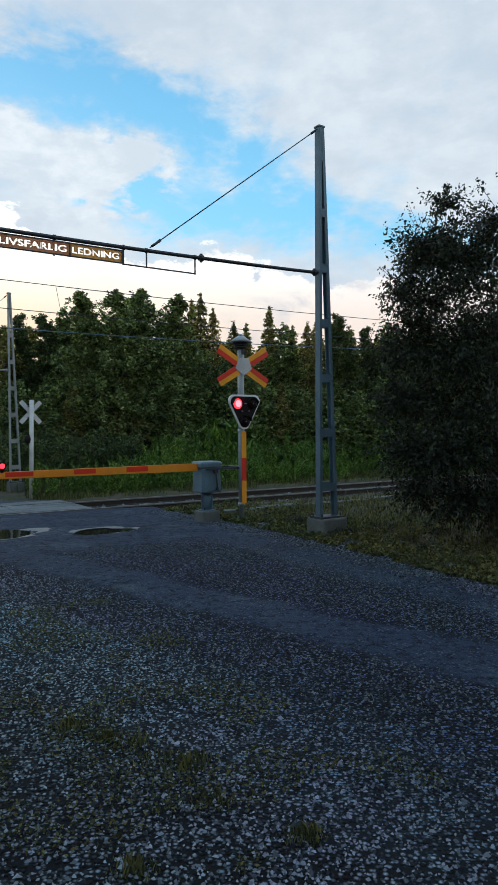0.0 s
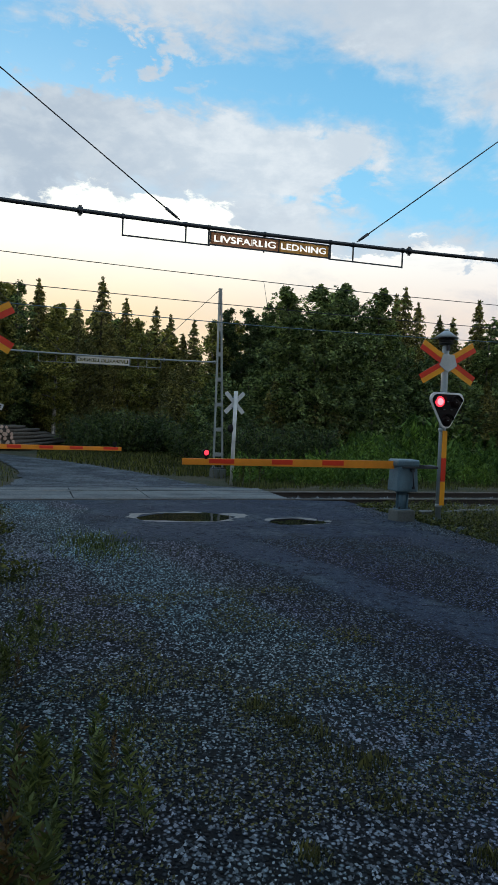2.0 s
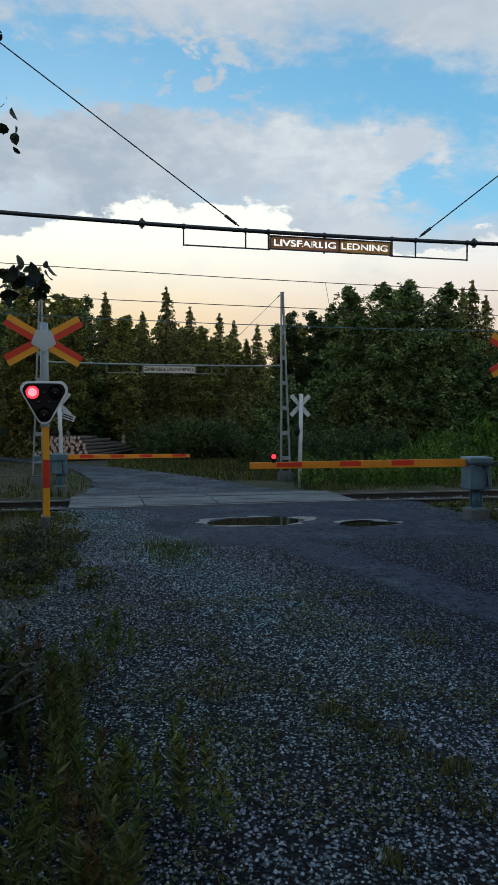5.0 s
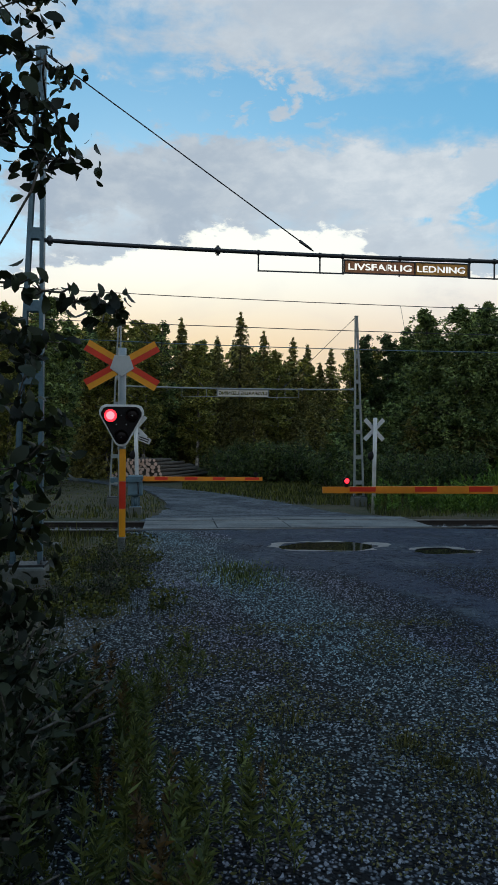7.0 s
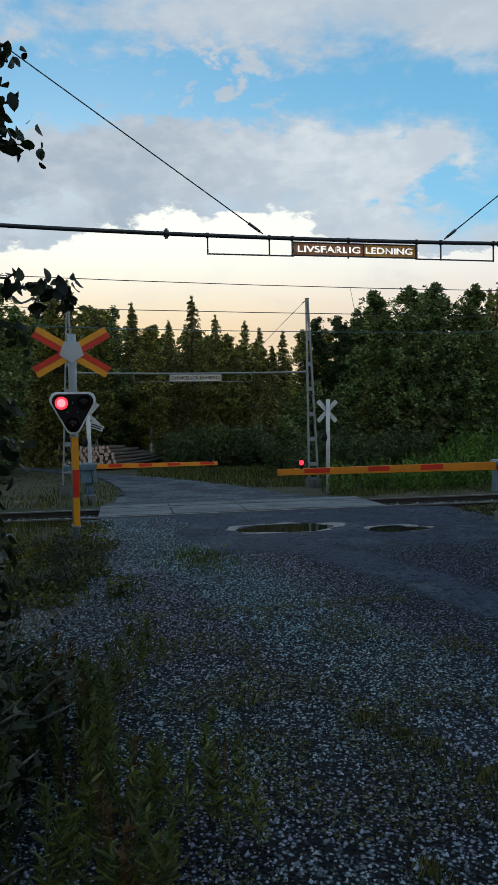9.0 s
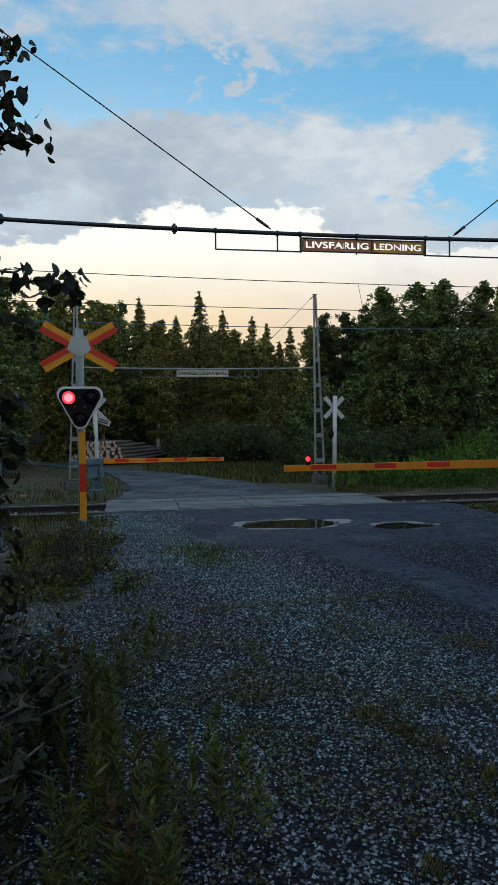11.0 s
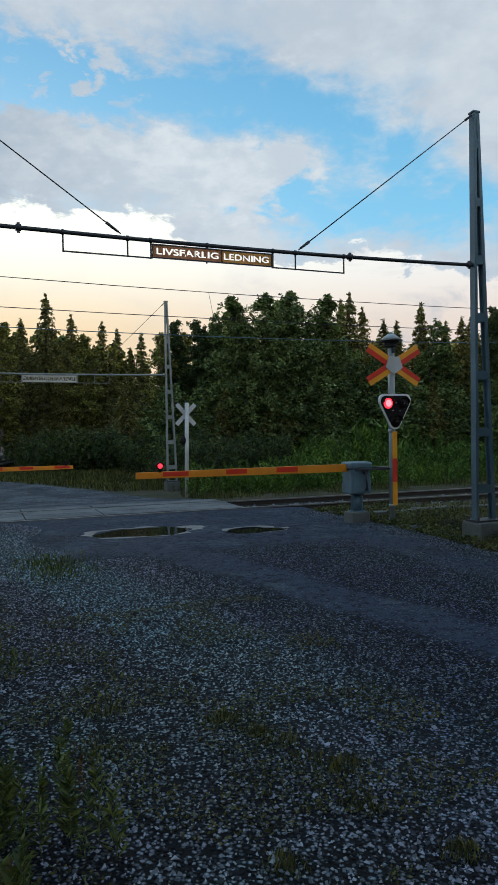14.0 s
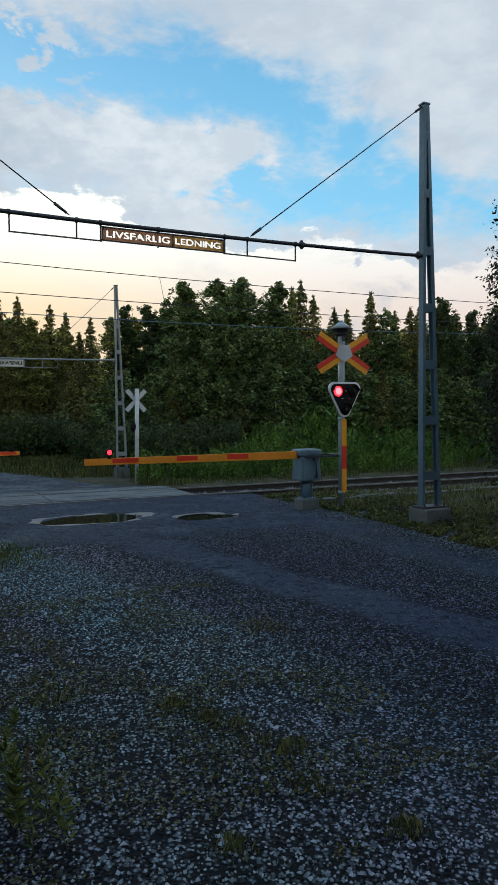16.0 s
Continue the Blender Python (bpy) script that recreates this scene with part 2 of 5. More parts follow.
def road_build(k, sh):
    p = world_place(k)
    sep = k.node("ShaderNodeSeparateXYZ")
    k.put(sep.inputs[0], p)
    x, y = sep.outputs[0], sep.outputs[1]
    edge = k.math("MULTIPLY", k.math("SUBTRACT", k.noise(p, 0.9, 4), 0.5), 1.5)
    # wheel tracks are bare tarmac, along the road
    along = k.math("ADD", k.math("MULTIPLY", x, U.x), k.math("MULTIPLY", y, U.y))
    over = k.math("ADD", k.math("MULTIPLY", x, N.x), k.math("MULTIPLY", y, N.y))
    lane = k.math("ADD", k.math("ADD", along, k.math("MULTIPLY", k.math("SUBTRACT", over, 9.1), 0.26)), k.math("MULTIPLY", edge, 0.5))

    def strip(v, mid, half):
        d = k.math("ABSOLUTE", k.math("SUBTRACT", v, mid))
        return k.ramp(d, half, half * 0.45)

    bare = k.math("MAXIMUM", strip(lane, 2.75, 0.62), strip(k.math("ADD", along, k.math("MULTIPLY", edge, 0.4)), 5.95, 0.75))
    beyond = k.ramp(k.math("ADD", over, k.math("MULTIPLY", edge, 0.9)), 8.9, 9.9)
    beyond = k.math("MULTIPLY", beyond, k.math("MAXIMUM", k.ramp(k.math("ADD", along, edge), 0.5, 1.3), k.ramp(over, 14.0, 15.0)))
    bare = k.math("MAXIMUM", bare, k.math("MULTIPLY", beyond, k.ramp(k.noise(p, 1.7, 4), 0.2, 0.5, 0.4, 1.0)))
    bare = k.math("MULTIPLY", bare, k.ramp(k.noise(p, 9, 6, 0.75), 0.36, 0.56, 0.25, 1.0))
    # loose stones between them
    vor = k.node("ShaderNodeTexVoronoi")
    k.put(vor.inputs["Vector"], p)
    vor.inputs["Scale"].default_value = 40.0
    stone = k.ramp(vor.outputs["Distance"], 0.6, 0.2)
    bw = k.node("ShaderNodeRGBToBW")
    k.put(bw.inputs[0], vor.outputs["Color"])
    tone = k.math("POWER", k.ramp(bw.outputs[0], 0.2, 0.82), 2.5)
    grit = k.noise(p, 160, 3, 0.7)
    hue = k.ramp(k.noise(p, 0.45, 3), 0.38, 0.62)
    loose = k.mix(k.math("MULTIPLY", stone, tone), k.mix(hue, (0.004, 0.0065, 0.009), (0.0055, 0.0062, 0.010)), k.mix(hue, (0.34, 0.42, 0.49), (0.38, 0.39, 0.52)))
    loose = k.mix(k.ramp(k.noise(p, 0.7, 5, 0.65), 0.45, 0.68), loose, k.mix(1.0, loose, (0.70, 0.98, 0.84), "MULTIPLY"))
    loose = k.mix(k.math("MULTIPLY", k.ramp(k.noise(p, 2.6, 5, 0.7), 0.45, 0.7), 0.6), loose, k.mix(1.0, loose, (0.50, 0.56, 0.52), "MULTIPLY"))
    dusty = k.math("MULTIPLY", strip(k.math("ADD", along, k.math("MULTIPLY", k.math("SUBTRACT", over, 7.0), 0.22)), 1.45, 0.75), k.ramp(k.noise(p, 6, 5, 0.75), 0.35, 0.6))
    loose = k.mix(k.math("MULTIPLY", dusty, 0.75), loose, k.mix(k.math("MULTIPLY", stone, k.math("POWER", tone, 0.6)), (0.012, 0.019, 0.022), (0.36, 0.53, 0.60)))
    # darker crushed stone towards the middle of the road
    loose = k.mix(k.ramp(k.math("ADD", along, edge), 1.7, 3.2), loose, k.mix(1.0, loose, (0.60, 0.64, 1.0), "MULTIPLY"))
    # the blue cast of skylight on tarmac is tinted into its base colour
    tar = k.mix(k.ramp(grit, 0.35, 0.7), (0.010, 0.020, 0.042), (0.031, 0.052, 0.102))
    tar = k.mix(k.ramp(k.noise(p, 1.1, 6, 0.65), 0.5, 0.66), tar, (0.050, 0.074, 0.102))
    # sky sheen on the damp road beyond the railway, painted as paler colour
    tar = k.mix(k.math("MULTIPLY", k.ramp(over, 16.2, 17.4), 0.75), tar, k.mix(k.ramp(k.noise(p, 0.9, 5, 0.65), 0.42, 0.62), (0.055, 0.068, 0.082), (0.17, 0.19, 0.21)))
    tar = k.mix(k.math("MULTIPLY", k.math("MULTIPLY", stone, tone), k.ramp(k.noise(p, 5, 4, 0.7), 0.4, 0.65)), tar, (0.13, 0.16, 0.18))
    damp = k.ramp(k.noise(p, 0.8, 4, 0.6, 0.5), 0.56, 0.66)
    tar = k.mix(damp, tar, k.mix(1.0, tar, (0.55, 0.56, 0.58), "MULTIPLY"))
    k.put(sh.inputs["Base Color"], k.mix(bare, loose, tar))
    k.put(sh.inputs["Roughness"], k.ramp(bare, 0, 1, 0.85, 0.7))
    sh.inputs["Specular IOR Level"].default_value = 0.18
    h = k.math("ADD", k.math("MULTIPLY", stone, k.ramp(bare, 0.2, 0.9, 1.0, 0.06)), k.math("MULTIPLY", grit, 0.15))
    bump(k, sh, h, 0.02)


def wood_build(k, sh):
    p = world_place(k)
    f = k.noise(k.vmath("MULTIPLY", p, (6, 6, 1)), 5, 5)
    k.put(sh.inputs["Base Color"], k.mix(f, (0.42, 0.27, 0.21), (0.72, 0.55, 0.45)))
    sh.inputs["Roughness"].default_value = 0.85


def gravel_build(k, sh):
    rnd = k.node("ShaderNodeNewGeometry").outputs["Random Per Island"]
    sep = k.node("ShaderNodeSeparateXYZ")
    k.put(sep.inputs[0], world_place(k))
    along = k.math("ADD", k.math("MULTIPLY", sep.outputs[0], U.x), k.math("MULTIPLY", sep.outputs[1], U.y))
    over = k.math("ADD", k.math("MULTIPLY", sep.outputs[0], N.x), k.math("MULTIPLY", sep.outputs[1], N.y))
    band = k.math("ABSOLUTE", k.math("SUBTRACT", k.math("ADD", along, k.math("MULTIPLY", k.math("SUBTRACT", over, 7.0), 0.22)), 1.35))
    dusty = k.math("MULTIPLY", k.ramp(band, 0.85, 0.35), k.ramp(over, 3.0, 5.0))
    pale = k.math("ADD", k.ramp(along, 1.6, 3.2, 1.0, 0.45), k.math("MULTIPLY", dusty, 0.25))
    k.put(sh.inputs["Base Color"], k.mix(k.math("MULTIPLY", k.math("POWER", rnd, 1.7), pale), (0.009, 0.012, 0.017), k.mix(k.ramp(k.noise(world_place(k), 0.45, 3), 0.4, 0.6), (0.37, 0.43, 0.465), k.mix(dusty, (0.40, 0.405, 0.51), (0.34, 0.50, 0.57)))))
    sh.inputs["Roughness"].default_value = 0.8
    sh.inputs["Specular IOR Level"].default_value = 0.25
    bump(k, sh, k.noise(world_place(k), 220, 3), 0.002)


def ballast_build(k, sh):
    rnd = k.node("ShaderNodeNewGeometry").outputs["Random Per Island"]
    p = world_place(k)
    k.put(sh.inputs["Base Color"], k.mix(k.math("POWER", rnd, 2.4), (0.012, 0.014, 0.018), (0.30, 0.32, 0.35)))
    sh.inputs["Roughness"].default_value = 0.9
    bump(k, sh, k.noise(p, 60, 4), 0.006)


def water_build(k, sh):
    p = world_place(k)
    k.put(sh.inputs["Base Color"], (0.02, 0.019, 0.016))
    sh.inputs["Roughness"].default_value = 0.03
    sh.inputs["IOR"].default_value = 1.33
    bump(k, sh, k.noise(p, 3, 2), 0.002)


GROUND = material("soil_and_moss", ground_build)
ROAD = material("worn_tarmac_and_gravel", road_build)
WATER = material("puddle_water", water_build)
GRAVEL = material("loose_gravel_stone", gravel_build)
BALLAST = material("ballast_stone", ballast_build)
LOGWOOD = material("cut_wood", wood_build)
GALV = worn("galvanised_steel", (0.115, 0.195, 0.25), (0.065, 0.11, 0.14), 0.5, 0.25, 6, 0.7)
GREYPAINT = worn("blue_grey_box_paint", (0.125, 0.215, 0.275), (0.07, 0.10, 0.12), 0.45, 0.2, 7, 0.6)
FARGALV = worn("dull_zinc", (0.30, 0.34, 0.34), (0.17, 0.19, 0.19), 0.55, 0.2, 6, 0.6)
PALE = worn("pale_aluminium", (0.37, 0.43, 0.46), (0.22, 0.26, 0.28), 0.45, 0.15, 7, 0.5)
DARKSTEEL = worn("dark_steel", (0.06, 0.065, 0.075), (0.03, 0.03, 0.03), 0.5, 0.6, 8, 0.5)
CONCRETE = worn("old_concrete", (0.135, 0.15, 0.145), (0.07, 0.073, 0.066), 0.9, 0, 5, 0.8, 0.006)
DECK = worn("crossing_slab_concrete", (0.155, 0.175, 0.185), (0.045, 0.052, 0.06), 0.85, 0, 3, 0.8, 0.006)
RAILTOP = worn("polished_rail_head", (0.24, 0.24, 0.24), (0.10, 0.09, 0.08), 0.45, 0.7, 6, 0.4)
RAILRUST = worn("rusty_rail_web", (0.036, 0.029, 0.025), (0.018, 0.015, 0.014), 0.85, 0.1, 12, 0.6)
YELLOW = worn("reflective_yellow", (0.95, 0.40, 0.016), (0.62, 0.24, 0.016), 0.4, 0, 10, 0.35)
# barrier yellow turned orange: its shaded look is put into the colour
BEAM = worn("beam_yellow_shade_tinted", (0.90, 0.31, 0.016), (0.56, 0.19, 0.016), 0.45, 0, 9, 0.5)
RED = worn("reflective_red", (0.78, 0.045, 0.014), (0.46, 0.03, 0.014), 0.4, 0, 10, 0.35)
SIGNWHITE = worn("sign_white", (0.86, 0.87, 0.86), (0.45, 0.46, 0.45), 0.5, 0, 9, 0.4)
POSTWHITE = worn("post_white_paint", (0.60, 0.62, 0.62), (0.34, 0.35, 0.34), 0.55, 0, 8, 0.5)
BLACK = worn("signal_black", (0.010, 0.008, 0.009), (0.018, 0.016, 0.017), 0.6, 0, 12, 0.3, 0.0008, 0.2)
SILT = worn("pale_dried_silt", (0.24, 0.24, 0.235), (0.12, 0.12, 0.118), 0.6, 0, 14, 0.8, 0.004)
SIGNBACK = worn("pale_sign_back", (0.62, 0.60, 0.52), (0.40, 0.38, 0.32), 0.55, 0, 9, 0.5)
SIGNAMBER = worn("amber_sign_board", (0.86, 0.42, 0.08), (0.50, 0.21, 0.05), 0.5, 0, 9, 0.7)
BROWNBAR = worn("brown_sign_board", (0.66, 0.28, 0.12), (0.40, 0.14, 0.06), 0.5, 0, 9, 0.6)
LENSDARK = worn("dark_red_lens", (0.010, 0.005, 0.006), (0.008, 0.004, 0.004), 0.3, 0, 9, 0.3, 0.0005, 0.2)
LAMPRED = lit("red_lamp_glow", (1.0, 0.03, 0.05), 2.2)
LAMPCORE = lit("red_lamp_core", (1.0, 0.18, 0.21), 2.4)
BARK = bark("grey_bark", (0.16, 0.14, 0.12), (0.05, 0.042, 0.035))
BIRCH = bark("birch_bark", (0.42, 0.40, 0.37), (0.07, 0.06, 0.055), 1.2)
LEAF = leafy("broad_leaves", (0.021, 0.045, 0.021), (0.315, 0.440, 0.195), 0.3)
# birch and spruce colours carry the low sun's warmth as an olive-yellow tint
LEAF_WARM = leafy("birch_leaves", (0.042, 0.060, 0.020), (0.470, 0.490, 0.150), 0.32)
NEEDLE = leafy("spruce_needles", (0.036, 0.047, 0.020), (0.440, 0.430, 0.160), 0.27)
SHRUB = leafy("willow_herb_leaves", (0.036, 0.084, 0.024), (0.260, 0.450, 0.115), 0.38)
# darker copy of the leaf colour, with the wood's shade painted in
SHADED_LEAF = leafy("leaves_with_shade_in_colour", (0.014, 0.030, 0.014), (0.150, 0.215, 0.088), 0.3)
# near-black leaf colour: backlit crown and undergrowth shade is painted into it
ALDER = leafy("alder_leaves_shade_in_colour", (0.009, 0.015, 0.011), (0.056, 0.076, 0.042), 0.12)
MEADOW = leafy("meadow_leaves", (0.030, 0.050, 0.020), (0.195, 0.245, 0.088), 0.3)
REDWEED = leafy("reddish_weed_leaves", (0.036, 0.030, 0.018), (0.200, 0.135, 0.070), 0.3)
GRASS = leafy("grass_blades", (0.022, 0.034, 0.012), (0.165, 0.185, 0.062), 0.3)
DRYGRASS = leafy("dry_grass", (0.034, 0.042, 0.020), (0.205, 0.215, 0.098), 0.3)

# ---- the ground, one sheet to the horizon ----
def bend_left(n):
    return float(np.interp(n, (16.6, 23.5, 32.0, 41.7, 52.0, 58.0), (-0.6, -0.05, -1.1, -4.9, -15.0, -24.0)))


def bend_right(n):
    return float(np.interp(n, (16.6, 22.5, 29.7, 36.9, 45.5, 52.0, 58.0), (5.9, 4.5, 1.85, -1.5, -5.6, -11.0, -17.0)))


def ground_sheet():
    far = np.geomspace(62, 2500, 13)
    gs = np.concatenate([-far[::-1], np.arange(-60, -4, 2.0), np.arange(-4, 9, 0.25), np.arange(9, 60, 2.0), far])
    gn = np.concatenate([-far[::-1], np.arange(-60, -16, 4.0), np.arange(-16, 30, 0.5), np.arange(30, 60, 2.0), far])
    s, n = np.meshgrid(gs, gn, indexing="ij")
    lv = np.vectorize(level)
    z = lv(n) - 0.012
    for i in range(s.shape[0]):
        for j in range(s.shape[1]):
            if abs(s[i, j]) < 60 and abs(n[i, j]) < 70:
                off = max(0.0, min(1.0, max(-0.8 - s[i, j], s[i, j] - 6.8) / 1.5))
                z[i, j] += off * 0.07 * noise.noise((s[i, j] * 0.6, n[i, j] * 0.6, 0)) + 0.03 * off
                if n[i, j] > 18 and bend_left(n[i, j]) - 2.2 < s[i, j] < bend_right(n[i, j]) + 2.2:
                    z[i, j] = lv(n[i, j]) - 0.03
                if -0.1 < s[i, j] < 6.1 and n[i, j] < 15:
                    z[i, j] -= 0.12
                if 13.6 < n[i, j] < 17.8:
                    z[i, j] -= 0.16
    x, y = s * U.x + n * N.x, s * U.y + n * N.y
    idx = np.arange(s.size).reshape(s.shape)
    f = np.stack([idx[:-1, :-1], idx[1:, :-1], idx[1:, 1:], idx[:-1, 1:]], -1).reshape(-1, 4)
    me = from_arrays("ground", np.stack([x, y, z], -1).reshape(-1, 3), f, [GROUND], True)
    tagged(new("ground", me), "mossy soil and thin grass beside the gravel road", "ground", kind="structure")


ground_sheet()


def strip_sheet(name, rows, mats, lift, label, category, cols=28, wobble=0.0, sag=None):
    """A sheet between two edges: rows of n, s on one side, s on the other."""
    vs, fs = [], []
    for i, (n, a, b) in enumerate(rows):
        for j in range(cols + 1):
            s = a + (b - a) * j / cols
            if j in (0, cols):
                s += wobble * noise.noise((n * 1.3, j * 0.7, 5))
            nn = n
            z = level(nn) + lift + (sag(s, nn) if sag else 0)
            p = at(s, nn, z)
            vs.append(p[:])
    for i in range(len(rows) - 1):
        for j in range(cols):
            a = i * (cols + 1) + j
            fs.append((a, a + 1, a + cols + 2, a + cols + 1))
    me = from_arrays(name, vs, fs, mats, True)
    me.flip_normals() if me.polygons[0].normal.z < 0 else None
    return tagged(new(name, me), label, category, kind="structure")


PUDDLES = [(2.78, 12.05, 0.92, 0.62), (4.62, 11.25, 0.55, 0.42)]


def hollows(s, n):
    """Potholes and a little unevenness of the worn road."""
    z = 0.012 * noise.noise((s * 0.8, n * 0.8, 2)) + 0.005 * noise.noise((s * 3, n * 3, 7))
    for ps, pn, ra, rb in PUDDLES:
        d = math.hypot((s - ps) / ra, (n - pn) / rb) + 0.22 * noise.noise((s * 1.9, n * 1.9, 3))
        z -= 0.055 * (1 - smooth(0.72, 1.12, d))
    return z


def road_edges(n):
    left = -0.35 - 0.9 * smooth(9.5, 4.0, n) - 5.0 * smooth(5.0, -2.0, n) + 0.25 * math.sin(n * 1.1)
    right = 6.75 + 0.35 * smooth(8, 12, n) - 0.5 * smooth(8, 3, n) + 2.0 * smooth(0, -12, n)
    return left, right


near_rows = [(-16 + 0.0 + i * 0.22,) for i in range(int(31.0 / 0.22) + 1)]
near_rows = [(n, *road_edges(n)) for (n,) in near_rows if n <= 14.78] + [(14.88, -0.6, 5.95)]
strip_sheet("road", near_rows, [ROAD], 0.0, "worn grey tarmac road with loose gravel and wheel tracks", "road", 90, 0.22, hollows)
far_rows = [(16.62 + i * 0.6, bend_left(16.62 + i * 0.6), bend_right(16.62 + i * 0.6)) for i in range(68)]
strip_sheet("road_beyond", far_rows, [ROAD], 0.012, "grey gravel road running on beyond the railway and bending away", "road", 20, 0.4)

for ps, pn, ra, rb in PUDDLES:
    bm = bmesh.new()
    ring = []
    for i in range(48):
        a = math.tau * i / 48
        k = 1.12 + 0.1 * noise.noise((math.cos(a) * 1.4 + ps, math.sin(a) * 1.4, 1))
        ring.append(bm.verts.new((ps + ra * k * math.cos(a), pn + rb * k * math.sin(a), 0)))
    bm.faces.new(ring)
    for v in bm.verts:
        v.co = at(v.co.x, v.co.y, level(pn) - 0.026)
    ob = solid("puddle", bm, WATER, Matrix(), "still rainwater standing in a pothole of the road", "puddle", "potholes in the road", "structure")

for ps, pn, ra, rb in PUDDLES:
    bm = bmesh.new()
    rows = []
    for i in range(72):
        a = math.tau * i / 72
        inner = 0.97 + 0.1 * noise.noise((math.cos(a) * 1.4 + ps, math.sin(a) * 1.4, 1))
        outer = inner + 0.01 + max(0.0, 0.12 + 0.34 * noise.noise((math.cos(a) * 1.9, math.sin(a) * 1.9, ps)) + 0.09 * noise.noise((math.cos(a) * 8, math.sin(a) * 8, ps)))
        row = []
        for k in (inner, (inner + outer) / 2, outer):
            s, n = ps + ra * k * math.cos(a), pn + rb * k * math.sin(a)
            row.append(bm.verts.new(at(s, n, level(n) + hollows(s, n) + 0.005)))
        rows.append(row)
    for i in range(72):
        for j in range(2):
            bm.faces.new((rows[i][j], rows[i][j + 1], rows[(i + 1) % 72][j + 1], rows[(i + 1) % 72][j]))
    solid("silt_rim", bm, SILT, Matrix(), "pale wet silt round the edge of a pothole", "silt", "potholes in the road", "structure")

# ---- railway ----
MID, HALF_GAUGE = 15.72, 0.755
RAIL_Z = level(MID) + 0.02


def rail(n):
    prof = [(-0.036, 0), (0.036, 0), (0.036, -0.03), (0.01, -0.045), (0.01, -0.13), (0.065, -0.145), (0.065, -0.16), (-0.065, -0.16), (-0.065, -0.145), (-0.01, -0.13), (-0.01, -0.045), (-0.036, -0.03)]
    bm = bmesh.new()
    ends = [[bm.verts.new(at(s, n + dx, RAIL_Z + dz)) for dx, dz in prof] for s in (-70, 90)]
    for i in range(len(prof)):
        j = (i + 1) % len(prof)
        f = bm.faces.new((ends[0][i], ends[0][j], ends[1][j], ends[1][i]))
        f.material_index = 0 if i in (0, 1, 11) else 1
    bmesh.ops.recalc_face_normals(bm, faces=bm.faces[:])
    solid("rail", bm, [RAILTOP, RAILRUST], Matrix(), "steel rail with a polished head and rusty web", "rail", "rails of the track")


rail(MID - HALF_GAUGE)
rail(MID + HALF_GAUGE)

bm = bmesh.new()
add_box(bm, (0.26, 2.5, 0.18), (0, 0, -0.09), bevel=0.015)
sleeper = solid("sleeper", bm, CONCRETE, spot(-1.0, MID, z=RAIL_Z - 0.15), "weathered concrete sleeper under the rails", "sleeper", "sleepers of the track")
for i in range(1, 80):
    s = -1.0 - 0.65 * i if i < 34 else 6.5 + 0.65 * (i - 34)
    copy_thing(sleeper, spot(s, MID, z=RAIL_Z - 0.15))

# concrete slabs of the crossing
for row, (n0, n1) in enumerate(((15.04, 15.68), (15.72, 16.38), (16.56, 17.1))):
    for i in range(4):
        bm = bmesh.new()
        add_box(bm, (1.59, n1 - n0, 0.14), (0, 0, -0.07), bevel=0.014)
        lift = 0.012 + 0.004 * ((i * 7 + row * 3) % 3 - 1)
        solid("crossing_slab", bm, DECK, spot(0.22 + 1.61 * i, (n0 + n1) / 2, z=RAIL_Z + lift), "worn pale concrete slab set between the rails", "slab", "slabs of the crossing")


def stones(count, region, size, height, seed, mats, name, label, pressed=0.35, flat=0.7):
    """Loose stones, too many to count, as small sharp lumps."""
    rg = np.random.default_rng(seed)
    s, n = region(rg, count)
    count = len(s)
    base = np.array([(1, 0, -0.4), (0, 1, -0.4), (-1, 0, -0.4), (0, -1, -0.4), (0, 0, 0.9)], float)
    tri = np.array([(0, 1, 4), (1, 2, 4), (2, 3, 4), (3, 0, 4)])
    r = size * np.exp(rg.normal(0, 0.26, count))
    shape = base[None] * rg.uniform(0.6, 1.25, (count, 5, 1)) + rg.normal(0, 0.2, (count, 5, 3))
    shape[:, :, 2] *= flat
    a = rg.uniform(0, math.tau, count)
    c, d = np.cos(a)[:, None], np.sin(a)[:, None]
    shape = np.stack([shape[..., 0] * c - shape[..., 1] * d, shape[..., 0] * d + shape[..., 1] * c, shape[..., 2]], -1) * r[:, None, None]
    z = np.array([height(p, q) for p, q in zip(s, n)]) + r * flat * (1 - pressed) - r * flat * 0.4
    pos = np.stack([s * U.x + n * N.x, s * U.y + n * N.y, z], -1)
    v = (shape + pos[:, None]).reshape(-1, 3)
    f = (tri[None] + (np.arange(count) * 5)[:, None, None]).reshape(-1, 3)
    return tagged(new(name, from_arrays(name, v, f, mats)), label, "stones", kind="stuff")


def ballast_region(rg, k):
    s = np.concatenate([rg.uniform(-14, -0.7, k // 2), rg.uniform(5.9, 26, k - k // 2)])
    return s, rg.uniform(12.9, 18.2, k)


def ballast_height(s, n):
    return RAIL_Z - 0.17 + 0.03 * noise.noise((s * 2, n * 2, 0)) - 0.10 * smooth(1.3, 2.6, abs(n - MID))


stones(20000, ballast_region, 0.045, ballast_height, 3, [BALLAST], "ballast", "grey broken stone between the sleepers", 0.3)

# cable duct of concrete lids beside the track
bm = bmesh.new()
add_box(bm, (0.98, 0.24, 0.12), (0, 0, 0.03), bevel=0.012)
lid = solid("cable_duct_lid", bm, CONCRETE, spot(7.9, 11.95), "pale concrete lid of a cable duct in the grass", "duct lid", "lids of the cable duct")
